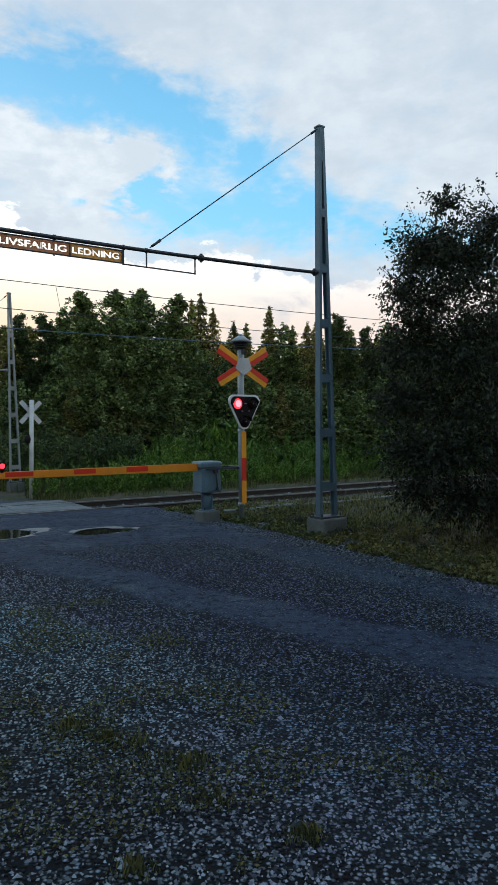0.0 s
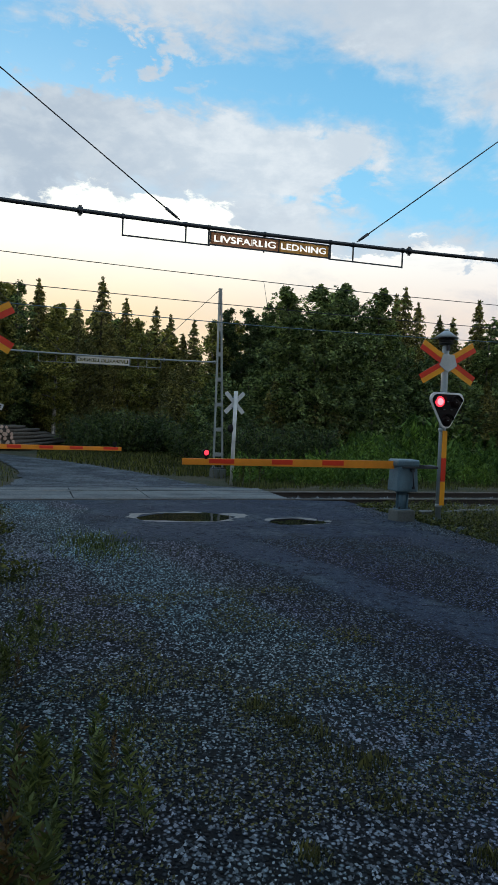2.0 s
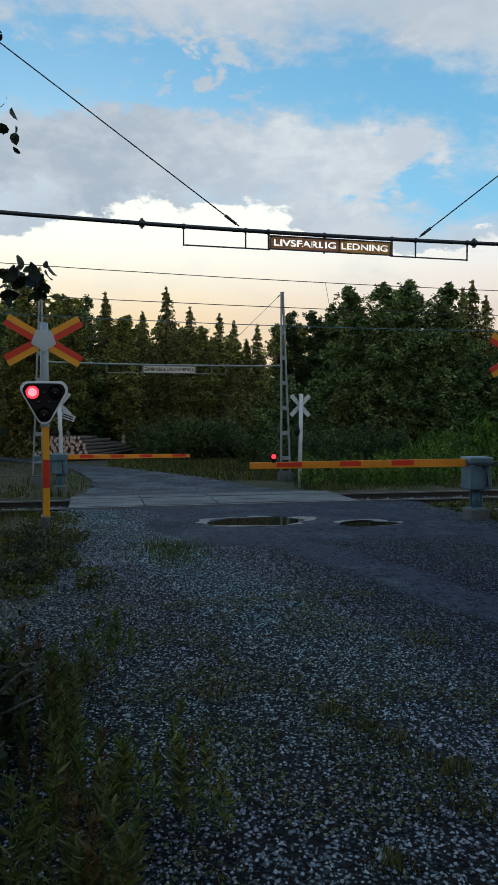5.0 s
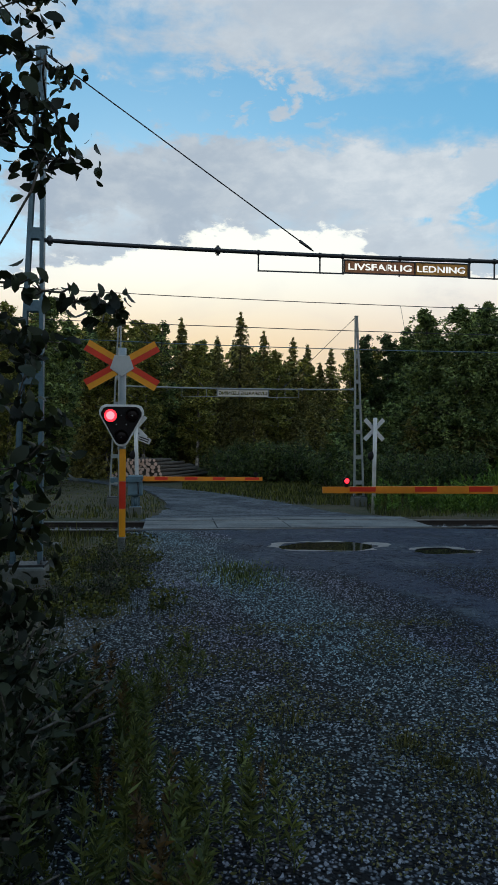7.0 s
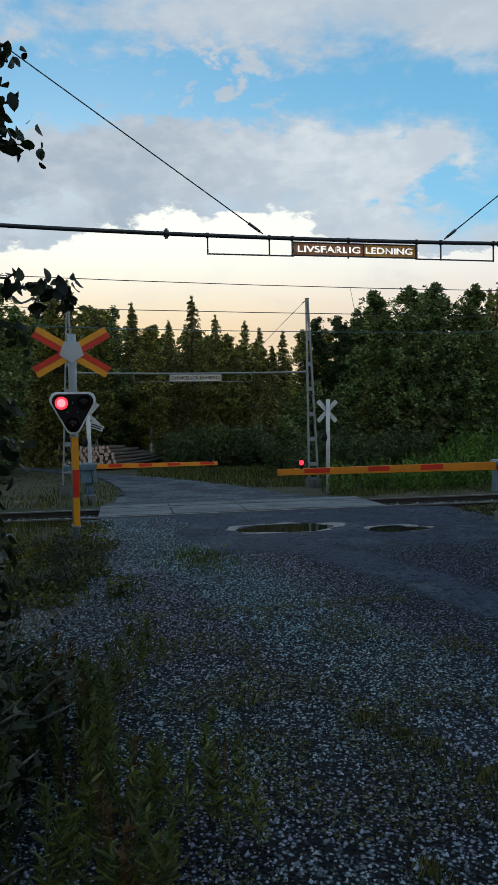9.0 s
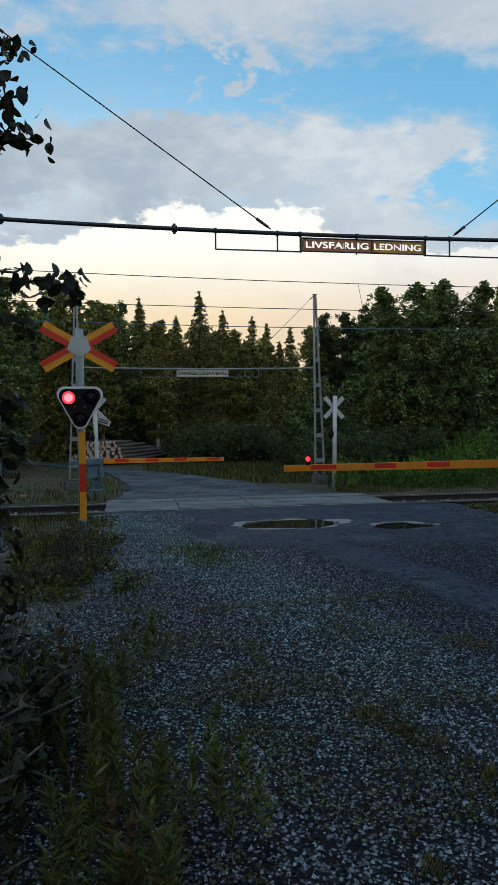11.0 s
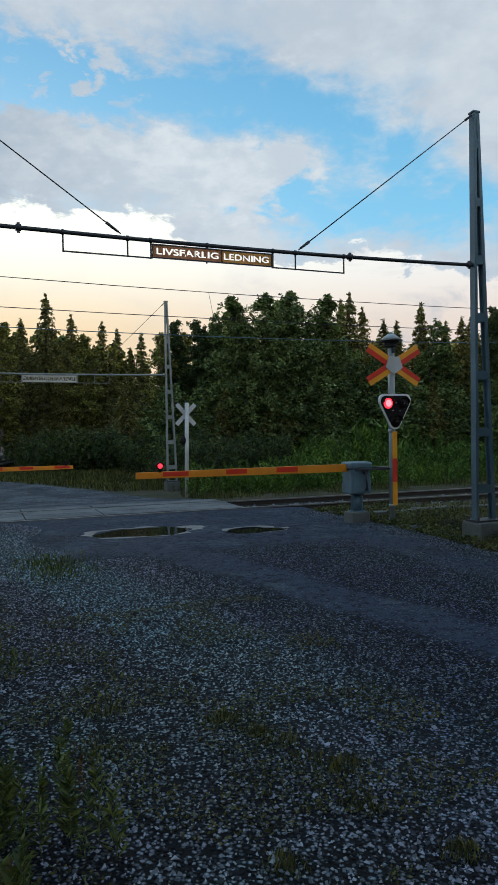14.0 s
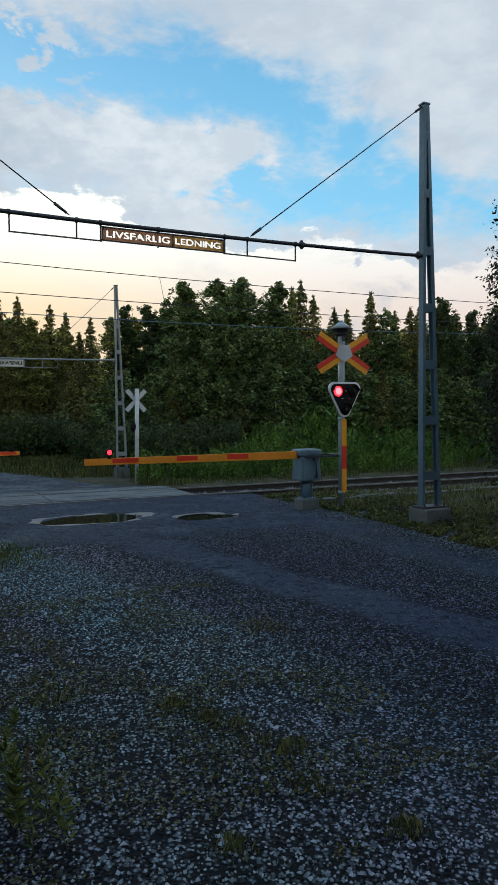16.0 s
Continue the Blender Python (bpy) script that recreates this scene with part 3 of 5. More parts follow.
for i in range(1, 22):
    s = 7.9 + 1.0 * i if i < 15 else -1.3 - 1.0 * (i - 14)
    p = at(s, 11.95 + 0.02 * math.sin(i * 2.1))
    copy_thing(lid, pose(p.x, p.y, p.z + 0.015 * math.sin(i * 1.7), 0.6 * math.sin(i * 3.1), 0.5 * math.cos(i * 2.3), TRACK + 0.8 * math.sin(i * 5)))

# ---- portals with the warning sign ----
def mast(m, height, road, label, group, steel=None):
    """Two steel channels joined by batten plates: the one by the road is upright, the other leans in. road: the side of the road, -1 or 1 along x."""
    ob = thing("portal_mast", m, label, "mast", group)
    steel = steel or GALV
    z0 = 0.28

    def gap(z):
        return 0.37 + (0.10 - 0.37) * (z - z0) / (height - z0)

    def channel(x0, x1, open_to):
        d, fl, t = 0.055, 0.05, 0.009
        prof = [(0, -d), (fl, -d), (fl, -d + t), (t, -d + t), (t, d - t), (fl, d - t), (fl, d), (0, d)]
        bm = bmesh.new()
        lo = [bm.verts.new((x0 + open_to * px, py, z0)) for px, py in prof]
        hi = [bm.verts.new((x1 + open_to * px, py, height)) for px, py in prof]
        for i in range(8):
            j = (i + 1) % 8
            bm.faces.new((lo[i], lo[j], hi[j], hi[i]))
        bm.faces.new(lo)
        bm.faces.new(hi)
        bmesh.ops.recalc_face_normals(bm, faces=bm.faces[:])
        part("channel", bm, steel, ob)

    channel(0, 0, -road)
    channel(-road * gap(z0), -road * gap(height), road)
    z = 0.77
    while z < height - 0.25:
        g = gap(z)
        for face in (-1, 1):
            bm = bmesh.new()
            add_box(bm, (g - 0.014, 0.006, 0.13), (-road * g / 2, face * 0.0505, z), bevel=0.001)
            for x in (0.025, g - 0.025):
                for dz in (-0.035, 0.035):
                    add_rod(bm, (-road * x, face * 0.052, z + dz), (-road * x, face * 0.064, z + dz), 0.010, seg=6)
            part("batten_plate", bm, steel, ob)
        z += 0.86
    bm = bmesh.new()
    add_box(bm, (gap(height) + 0.03, 0.13, 0.03), (-road * gap(height) / 2, 0, height + 0.015), bevel=0.008)
    part("mast_cap", bm, steel, ob)
    mid = -road * gap(z0) / 2
    bm = bmesh.new()
    add_box(bm, (0.46, 0.30, 0.035), (mid, 0, z0 + 0.01), bevel=0.004)
    for sx in (-1, 1):
        for sy in (-1, 1):
            add_rod(bm, (mid + sx * 0.19, sy * 0.11, z0), (mid + sx * 0.19, sy * 0.11, z0 + 0.08), 0.016, seg=6)
    part("foot_plate", bm, DARKSTEEL, ob)
    bm = bmesh.new()
    add_box(bm, (0.48, 0.44, 0.62), (mid, 0, z0 - 0.31), bevel=0.03)
    for v in bm.verts:
        v.co += Vector((noise.noise(v.co * 5), noise.noise(v.co * 5 + Vector((9, 0, 0))), 0)) * 0.012
    part("footing", bm, CONCRETE, ob, "chipped concrete footing")
    return ob


def stencil_board(parent, word, x0, x1, z0, z1, mirrored, mat, bridges):
    """A sheet with bold letters cut through it; thin bridges hold the inner pieces."""
    curve = bpy.data.curves.new("letters", "FONT")
    curve.body, curve.size = word, 1.0
    tmp = new("letters", curve)
    loops = []
    for sp in tmp.to_curve(bpy.context.evaluated_depsgraph_get()).splines:
        pts, k = [], len(sp.bezier_points)
        for i in range(k):
            p, q = sp.bezier_points[i], sp.bezier_points[(i + 1) % k]
            for t in (0.0, 0.125, 0.25, 0.375, 0.5, 0.625, 0.75, 0.875):
                pts.append((1 - t) ** 3 * p.co + 3 * (1 - t) ** 2 * t * p.handle_right + 3 * (1 - t) * t * t * q.handle_left + t ** 3 * q.co)
        loops.append(np.array([(p.x, p.y) for p in pts]))
    tmp.to_curve_clear()
    bpy.data.objects.remove(tmp)
    every = np.concatenate(loops)
    lo, hi = every.min(0), every.max(0)
    mx, my = (hi[0] - lo[0]) * 0.055, (hi[1] - lo[1]) * 0.46
    w_, h_ = int((x1 - x0) / 0.0058), int((z1 - z0) / 0.0058)
    gx = lo[0] - mx + (hi[0] - lo[0] + 2 * mx) * (np.arange(w_) + 0.5) / w_
    gy = lo[1] - my + (hi[1] - lo[1] + 2 * my) * (np.arange(h_) + 0.5) / h_
    px, py = np.meshgrid(gx, gy)
    inside = np.zeros(px.shape, bool)
    for lp in loops:
        a, b = lp, np.roll(lp, -1, 0)
        for (ax, ay), (bx, by) in zip(a, b):
            if ay != by:
                inside ^= ((ay > py) != (by > py)) & (px < (bx - ax) * (py - ay) / (by - ay) + ax)
    bold = inside.copy()
    for dx, dy in ((1, 0), (-1, 0), (0, 1)):
        bold |= np.roll(np.roll(inside, dx, 1), dy, 0)
    for fx in bridges:
        c = int(fx * w_)
        bold[:, c:c + 2] = False
    vs, fs = [], []
    for j in range(h_):
        row = np.concatenate([[True], bold[j], [True]])
        change = np.flatnonzero(row[1:] != row[:-1])
        for a, b in zip(change[::2], change[1::2]):
            xa, xb = x0 + (x1 - x0) * a / w_, x0 + (x1 - x0) * b / w_
            if mirrored:
                xa, xb = x0 + x1 - xb, x0 + x1 - xa
            za, zb = z0 + (z1 - z0) * j / h_, z0 + (z1 - z0) * (j + 1) / h_
            k = len(vs)
            vs += [(x, y, z) for y in (-0.004, 0.004) for x, z in ((xa, za), (xb, za), (xb, zb), (xa, zb))]
            fs += [(k, k + 1, k + 2, k + 3), (k + 7, k + 6, k + 5, k + 4), (k, k + 3, k + 7, k + 4), (k + 1, k + 5, k + 6, k + 2)]
    ob = new("stencil_board", from_arrays("stencil_board", vs, fs, [mat]))
    ob.parent = parent
    tagged(ob, "board with the cut-out letters " + word)


def portal(n, s0, s1, z, hang, sign, stays, mirrored, boards, pipe_mat, droop, fall=0.27, tall=0.216):
    """The pipe across the road with its hanging frame and sign; n is where it stands."""
    beam = thing("portal_beam", spot(0, n, z=z), "thin dark steel pipe hung across the road between two masts", "beam", "warning portals")

    def dip(s):
        return -droop * math.sin(math.pi * min(1, max(0, (s - s0) / (s1 - s0)))) ** 0.8

    bm = bmesh.new()
    rings = []
    for i in range(25):
        s = s0 + (s1 - s0) * i / 24
        rings.append([bm.verts.new((s, 0.026 * math.cos(a), dip(s) + 0.026 * math.sin(a))) for a in (math.tau * j / 12 for j in range(12))])
    for a, b in zip(rings, rings[1:]):
        for j in range(12):
            bm.faces.new((a[j], a[(j + 1) % 12], b[(j + 1) % 12], b[j])).smooth = True
    bmesh.ops.recalc_face_normals(bm, faces=bm.faces[:])
    part("pipe", bm, pipe_mat, beam)
    for s in (hang[0] - 0.5, hang[1] + 0.1, s0 + 0.06, s1 - 0.06):
        bm = bmesh.new()
        add_rod(bm, (s - 0.03, 0, dip(s)), (s + 0.03, 0, dip(s)), 0.042, seg=12)
        add_box(bm, (0.035, 0.03, 0.12), (s, 0, dip(s)), bevel=0.004)
        part("clamp", bm, pipe_mat, beam)
    low = -fall - droop
    for a, b in ((hang[0], sign[0]), (sign[1], hang[1])):
        bm = bmesh.new()
        add_box(bm, (b - a, 0.014, 0.016), ((a + b) / 2, 0, low))
        part("lower_rail", bm, pipe_mat, beam)
    for s in (hang[0], stays[0] + 0.09, sign[0] - 0.02, sign[0] * 0.557 + sign[1] * 0.443, sign[1] + 0.02, stays[1] + (0.08 if mirrored else -0.05), hang[1]):
        bm = bmesh.new()
        inside = sign[0] < s < sign[1]
        add_box(bm, (0.018, 0.012, dip(s) - low + 0.02), (s, 0.018 if inside else 0, (low + dip(s)) / 2))
        add_rod(bm, (s - 0.015, 0, dip(s)), (s + 0.015, 0, dip(s)), 0.034, seg=10)
        part("hanger", bm, pipe_mat, beam)
    bd = thing("warning_sign", spot(0, n, z=z), "stencilled board warning of live wires, hung under a pipe" if not mirrored else "pale back of a stencilled warning board under a pipe", "sign", "warning signs")
    z0, z1 = low + 0.016, low + 0.016 + tall
    mid = sign[0] + (sign[1] - sign[0]) * (0.565 if not mirrored else 0.435)
    first, second = ((sign[0] + 0.01, mid), (mid, sign[1] - 0.01)) if not mirrored else ((mid, sign[1] - 0.01), (sign[0] + 0.01, mid))
    stencil_board(bd, "LIVSFARLIG", *first, z0, z1, mirrored, boards[0], (0.475, 0.598))
    stencil_board(bd, "LEDNING", *second, z0, z1, mirrored, boards[1], (0.42,))
    for zz in (z0 - 0.006, z1 + 0.006):
        bm = bmesh.new()
        add_box(bm, (sign[1] - sign[0] + 0.02, 0.022, 0.014), ((sign[0] + sign[1]) / 2, 0, zz))
        part("frame_rail", bm, DARKSTEEL if not mirrored else pipe_mat, bd)
    for ss in (*sign, mid):
        bm = bmesh.new()
        add_box(bm, (0.014, 0.016, z1 - z0), (ss, 0.0, (z0 + z1) / 2))
        part("frame_post", bm, DARKSTEEL if not mirrored else pipe_mat, bd)
    return beam


def stay(a, b, r=0.008):
    bm = bmesh.new()
    d = (Vector(b) - Vector(a))
    add_rod(bm, a, b, r, seg=6)
    add_rod(bm, Vector(b) - d * 0.055, Vector(b) - d * 0.01, 0.02, 0.016, seg=8)
    add_rod(bm, Vector(a) + d * 0.01, Vector(a) + d * 0.04, 0.016, 0.018, seg=8)
    solid("stay_wire", bm, DARKSTEEL, Matrix(), "taut steel stay wire with a turnbuckle holding the portal pipe", "wire", "stay wires")


NEAR_N = 8.5
MAST_L, MAST_R = -1.50, 7.04
NEAR_Z = 4.14
mast(spot(MAST_R, NEAR_N), 6.39, -1, "bluish grey steel lattice mast on a concrete footing by the road", "portal masts")
mast(spot(MAST_L, NEAR_N), 6.39, 1, "grey steel lattice mast half hidden by alder leaves", "portal masts")
portal(NEAR_N, MAST_L, MAST_R, NEAR_Z, (1.06, 4.84), (2.14, 3.75), (1.74, 4.15), False, (BROWNBAR, SIGNAMBER), DARKSTEEL, 0.06, 0.215, 0.15)
stay(at(MAST_R, NEAR_N, 6.36), at(4.15, NEAR_N, NEAR_Z - 0.01))
stay(at(MAST_L, NEAR_N, 6.36), at(1.75, NEAR_N, NEAR_Z - 0.01))
FAR_N, FAR_Z = 23.2, 3.59
mast(spot(6.22, FAR_N), 6.42, -1, "grey steel lattice mast beyond the railway before dark trees", "portal masts", FARGALV)
mast(spot(-1.62, FAR_N), 6.42, 1, "grey steel lattice mast beyond the railway near the log pile", "portal masts", FARGALV)
portal(FAR_N, -1.62, 6.22, FAR_Z, (0.37, 4.3), (1.55, 3.25), (1.1, 3.75), True, (SIGNBACK, SIGNBACK), FARGALV, 0.04)
stay(at(6.22, FAR_N, 6.03), at(3.75, FAR_N, FAR_Z))
stay(at(-1.62, FAR_N, 6.03), at(1.1, FAR_N, FAR_Z))


# ---- crossing signals ----
def crossing_signal(m, bell, lit_side, label):
    ob = thing("crossing_signal", m, label, "signal", "crossing signals")
    top = 3.2 if bell else 3.24
    bm = bmesh.new()
    add_rod(bm, (0, 0, -0.1), (0, 0, top), 0.055, seg=16)
    add_rod(bm, (0, 0, 1.72), (0, 0, top), 0.062, seg=16)
    for z in (0.30, 1.68):
        add_rod(bm, (0, 0, z - 0.03), (0, 0, z + 0.03), 0.066, seg=16)
    part("post", bm, PALE, ob)
    bm = bmesh.new()
    add_rod(bm, (0, 0, -0.06), (0, 0, 0.05), 0.10, 0.085, seg=16)
    for a in (45, 135, 225, 315):
        add_rod(bm, (0.075 * math.cos(radians(a)), 0.075 * math.sin(radians(a)), 0.04), (0.075 * math.cos(radians(a)), 0.075 * math.sin(radians(a)), 0.075), 0.011, seg=6)
    part("base_flange", bm, GALV, ob)
    for z0, z1, mat in ((0.31, 0.745, YELLOW), (0.745, 1.17, RED), (1.17, 1.67, YELLOW)):
        bm = bmesh.new()
        add_box(bm, (0.098, 0.014, z1 - z0 - 0.003), (0.018, -0.068, (z0 + z1) / 2), bevel=0.003)
        part("striped_plate", bm, mat, ob, "red reflective band" if mat is RED else "yellow reflective band")
    cz, y = (2.885 if bell else 2.96), -0.085
    for ang in (30, 150, 210, 330):
        arm = Matrix.Translation((0, y, cz)) @ Matrix.Rotation(-radians(ang), 4, "Y")
        # the outer long edge is yellow, the inner one red
        for lo, hi, mat in ((0.0, 0.092, 0), (-0.092, 0.0, 1)):
            yellow_up = (mat == 0)
            if ang in (150, 330):
                lo, hi = -hi, -lo
            bm = bmesh.new()
            add_outline(bm, [(0.13, lo + 0.001), (0.62, lo + 0.001), (0.62, hi - 0.001), (0.13, hi - 0.001)], 0.012, arm)
            part("cross_arm", bm, YELLOW if yellow_up else RED, ob, "yellow half of the arm" if yellow_up else "red half of the arm")
    bm = bmesh.new()
    rim = [(0.192 * math.cos(radians(a)), 0.178 * math.sin(radians(a))) for a in (-90, -18, 54, 126, 198)]
    add_outline(bm, rim, 0.014, Matrix.Translation((0, y - 0.014, cz + 0.01)), bevel=0.003)
    for x, z in rim:
        p = Vector((x * 0.72, y - 0.02, cz + 0.01 + z * 0.72))
        add_rod(bm, p, p + Vector((0, -0.012, 0)), 0.009, seg=6)
    part("hub_plate", bm, POSTWHITE, ob, "grey five-sided hub plate")
    # the lamp board: a rounded triangle, point down
    corners = [(-0.425, 0.325), (0.425, 0.325), (0.0, -0.45)]
    bz = 2.03
    bm = bmesh.new()
    add_outline(bm, rounded(corners, 0.115), 0.05, Matrix.Translation((0, -0.10, bz)), bevel=0.008)
    part("board_rim", bm, SIGNWHITE, ob, "white rim of the board")
    bm = bmesh.new()
    inner = [(x * 0.895, z * 0.895) for x, z in rounded(corners, 0.115)]
    add_outline(bm, inner, 0.02, Matrix.Translation((0, -0.121, bz)))
    part("board_face", bm, BLACK, ob, "black board")
    for x, z, on in ((-0.165, 0.155, lit_side < 0), (0.165, 0.155, lit_side > 0), (0.0, -0.175, False)):
        bm = bmesh.new()
        add_rod(bm, (x, -0.128, bz + z), (x, -0.145, bz + z), 0.108, 0.102, seg=24)
        lamp = part("lamp", bm, BLACK, ob)
        bm = bmesh.new()
        r = bmesh.ops.create_uvsphere(bm, u_segments=20, v_segments=10, radius=0.098)
        bmesh.ops.transform(bm, matrix=Matrix.Translation((x, -0.14, bz + z)) @ Matrix.Diagonal((1, 0.32, 1, 1)), verts=bm.verts[:])
        for f in bm.faces:
            f.smooth = True
        part("lens", bm, LAMPRED if on else LENSDARK, lamp, "glowing red lens" if on else "dark lens")
        if on:
            bm = bmesh.new()
            bmesh.ops.create_uvsphere(bm, u_segments=16, v_segments=8, radius=0.064)
            bmesh.ops.transform(bm, matrix=Matrix.Translation((x, -0.163, bz + z)) @ Matrix.Diagonal((1, 0.25, 1, 1)), verts=bm.verts[:])
            part("lamp_core", bm, LAMPCORE, lamp, "bright core of the lamp")
        bm = bmesh.new()
        for i in range(14):
            a0, a1 = radians(5 + 170 * i / 14), radians(5 + 170 * (i + 1) / 14)
            q = [Vector((x + 0.112 * math.cos(a), yy, bz + z + 0.112 * math.sin(a))) for a in (a0, a1) for yy in (-0.14, -0.20)]
            vs = [bm.verts.new(v) for v in (q[0], q[1], q[3], q[2])]
            bm.faces.new(vs)
        bmesh.ops.remove_doubles(bm, verts=bm.verts[:], dist=0.0005)
        r = bmesh.ops.solidify(bm, geom=bm.faces[:], thickness=0.006)
        part("visor", bm, BLACK, lamp)
    for x, z in ((0.0, 0.16), (-0.075, 0.02), (0.075, 0.02), (0.165, 0.155), (0.0, -0.175)):
        bm = bmesh.new()
        add_rod(bm, (x, -0.13, bz + z), (x, -0.176, bz + z), 0.008, seg=8)
        part("screw", bm, PALE, ob)
    if bell:
        bm = bmesh.new()
        add_rod(bm, (0, 0, 3.22), (0, 0, 3.33), 0.105, 0.105, seg=20)
        add_rod(bm, (0, 0, 3.31), (0, 0, 3.34), 0.15, 0.15, seg=20)
        part("bell_housing", bm, DARKSTEEL, ob, "dark louvred bell housing")
        for z in (3.245, 3.285):
            bm = bmesh.new()
            add_rod(bm, (0, 0, z - 0.008), (0, 0, z + 0.008), 0.135, 0.125, seg=20)
            part("louvre", bm, DARKSTEEL, ob)
        bm = bmesh.new()
        add_box(bm, (0.05, 0.06, 0.10), (0.0, -0.075, 3.16), bevel=0.006)
        part("bell_bracket", bm, DARKSTEEL, ob)
        bm = bmesh.new()
        add_rod(bm, (0, 0, 3.34), (0, 0, 3.46), 0.225, 0.06, seg=20)
        add_rod(bm, (0, 0, 3.46), (0, 0, 3.50), 0.055, 0.03, seg=12)
        part("bell_cap", bm, PALE, ob, "grey conical cap")
    return ob


crossing_signal(spot(7.22, 10.97), True, -1, "red-and-yellow level crossing signal with bell and red lamp lit")
crossing_signal(spot(-0.75, 11.0), False, -1, "red-and-yellow level crossing signal with its red lamp lit")


# ---- far crossing signs, seen from behind ----
def sign_back(m, plate, lean, label):
    ob = thing("crossing_sign", m @ pose(0, 0, 0, 0, lean), label, "sign", "signs beyond the railway")
    bm = bmesh.new()
    add_rod(bm, (0, 0, -0.1), (0, 0, 2.88), 0.06, seg=14)
    part("post", bm, POSTWHITE, ob)
    for ang in (47, -47):
        bm = bmesh.new()
        turn = Matrix.Translation((0, 0.09, 2.52)) @ Matrix.Rotation(radians(ang), 4, "Y")
        add_box(bm, (0.86, 0.012, 0.13), (0, 0, 0), turn, bevel=0.003)
        part("cross_arm", bm, POSTWHITE, ob)
    bm = bmesh.new()
    for dz in (-0.16, 0.16):
        add_box(bm, (0.2, 0.03, 0.03), (0, 0.075, 2.52 + dz))
    part("bracket", bm, GALV, ob)
    if plate:
        bm = bmesh.new()
        add_box(bm, (0.42, 0.012, 0.17), (0.22, 0.09, 2.17), Matrix.Rotation(radians(22), 4, "Y"), bevel=0.003)
        part("small_plate", bm, POSTWHITE, ob, "small tilted white plate")
        bm = bmesh.new()
        for dz in (-0.03, 0.03):
            add_box(bm, (0.3, 0.014, 0.03), (0.22 + dz * 0.3, 0.083, 2.17 + dz), Matrix.Rotation(radians(22), 4, "Y"))
        part("lettering_bars", bm, BLACK, ob)
    bm = bmesh.new()
    bmesh.ops.create_uvsphere(bm, u_segments=14, v_segments=8, radius=0.11)
    bmesh.ops.transform(bm, matrix=Matrix.Translation((-0.09, 0.02, 1.72)) @ Matrix.Diagonal((1, 0.7, 1.2, 1)), verts=bm.verts[:])
    part("lamp_back", bm, BLACK, ob, "black back of a lamp")
    return ob


sign_back(spot(6.14, 20.6), False, 0.8, "white wooden post with the back of a crossing sign")
sign_back(spot(-0.94, 20.7), True, -1.6, "leaning white post with the back of a crossing sign")


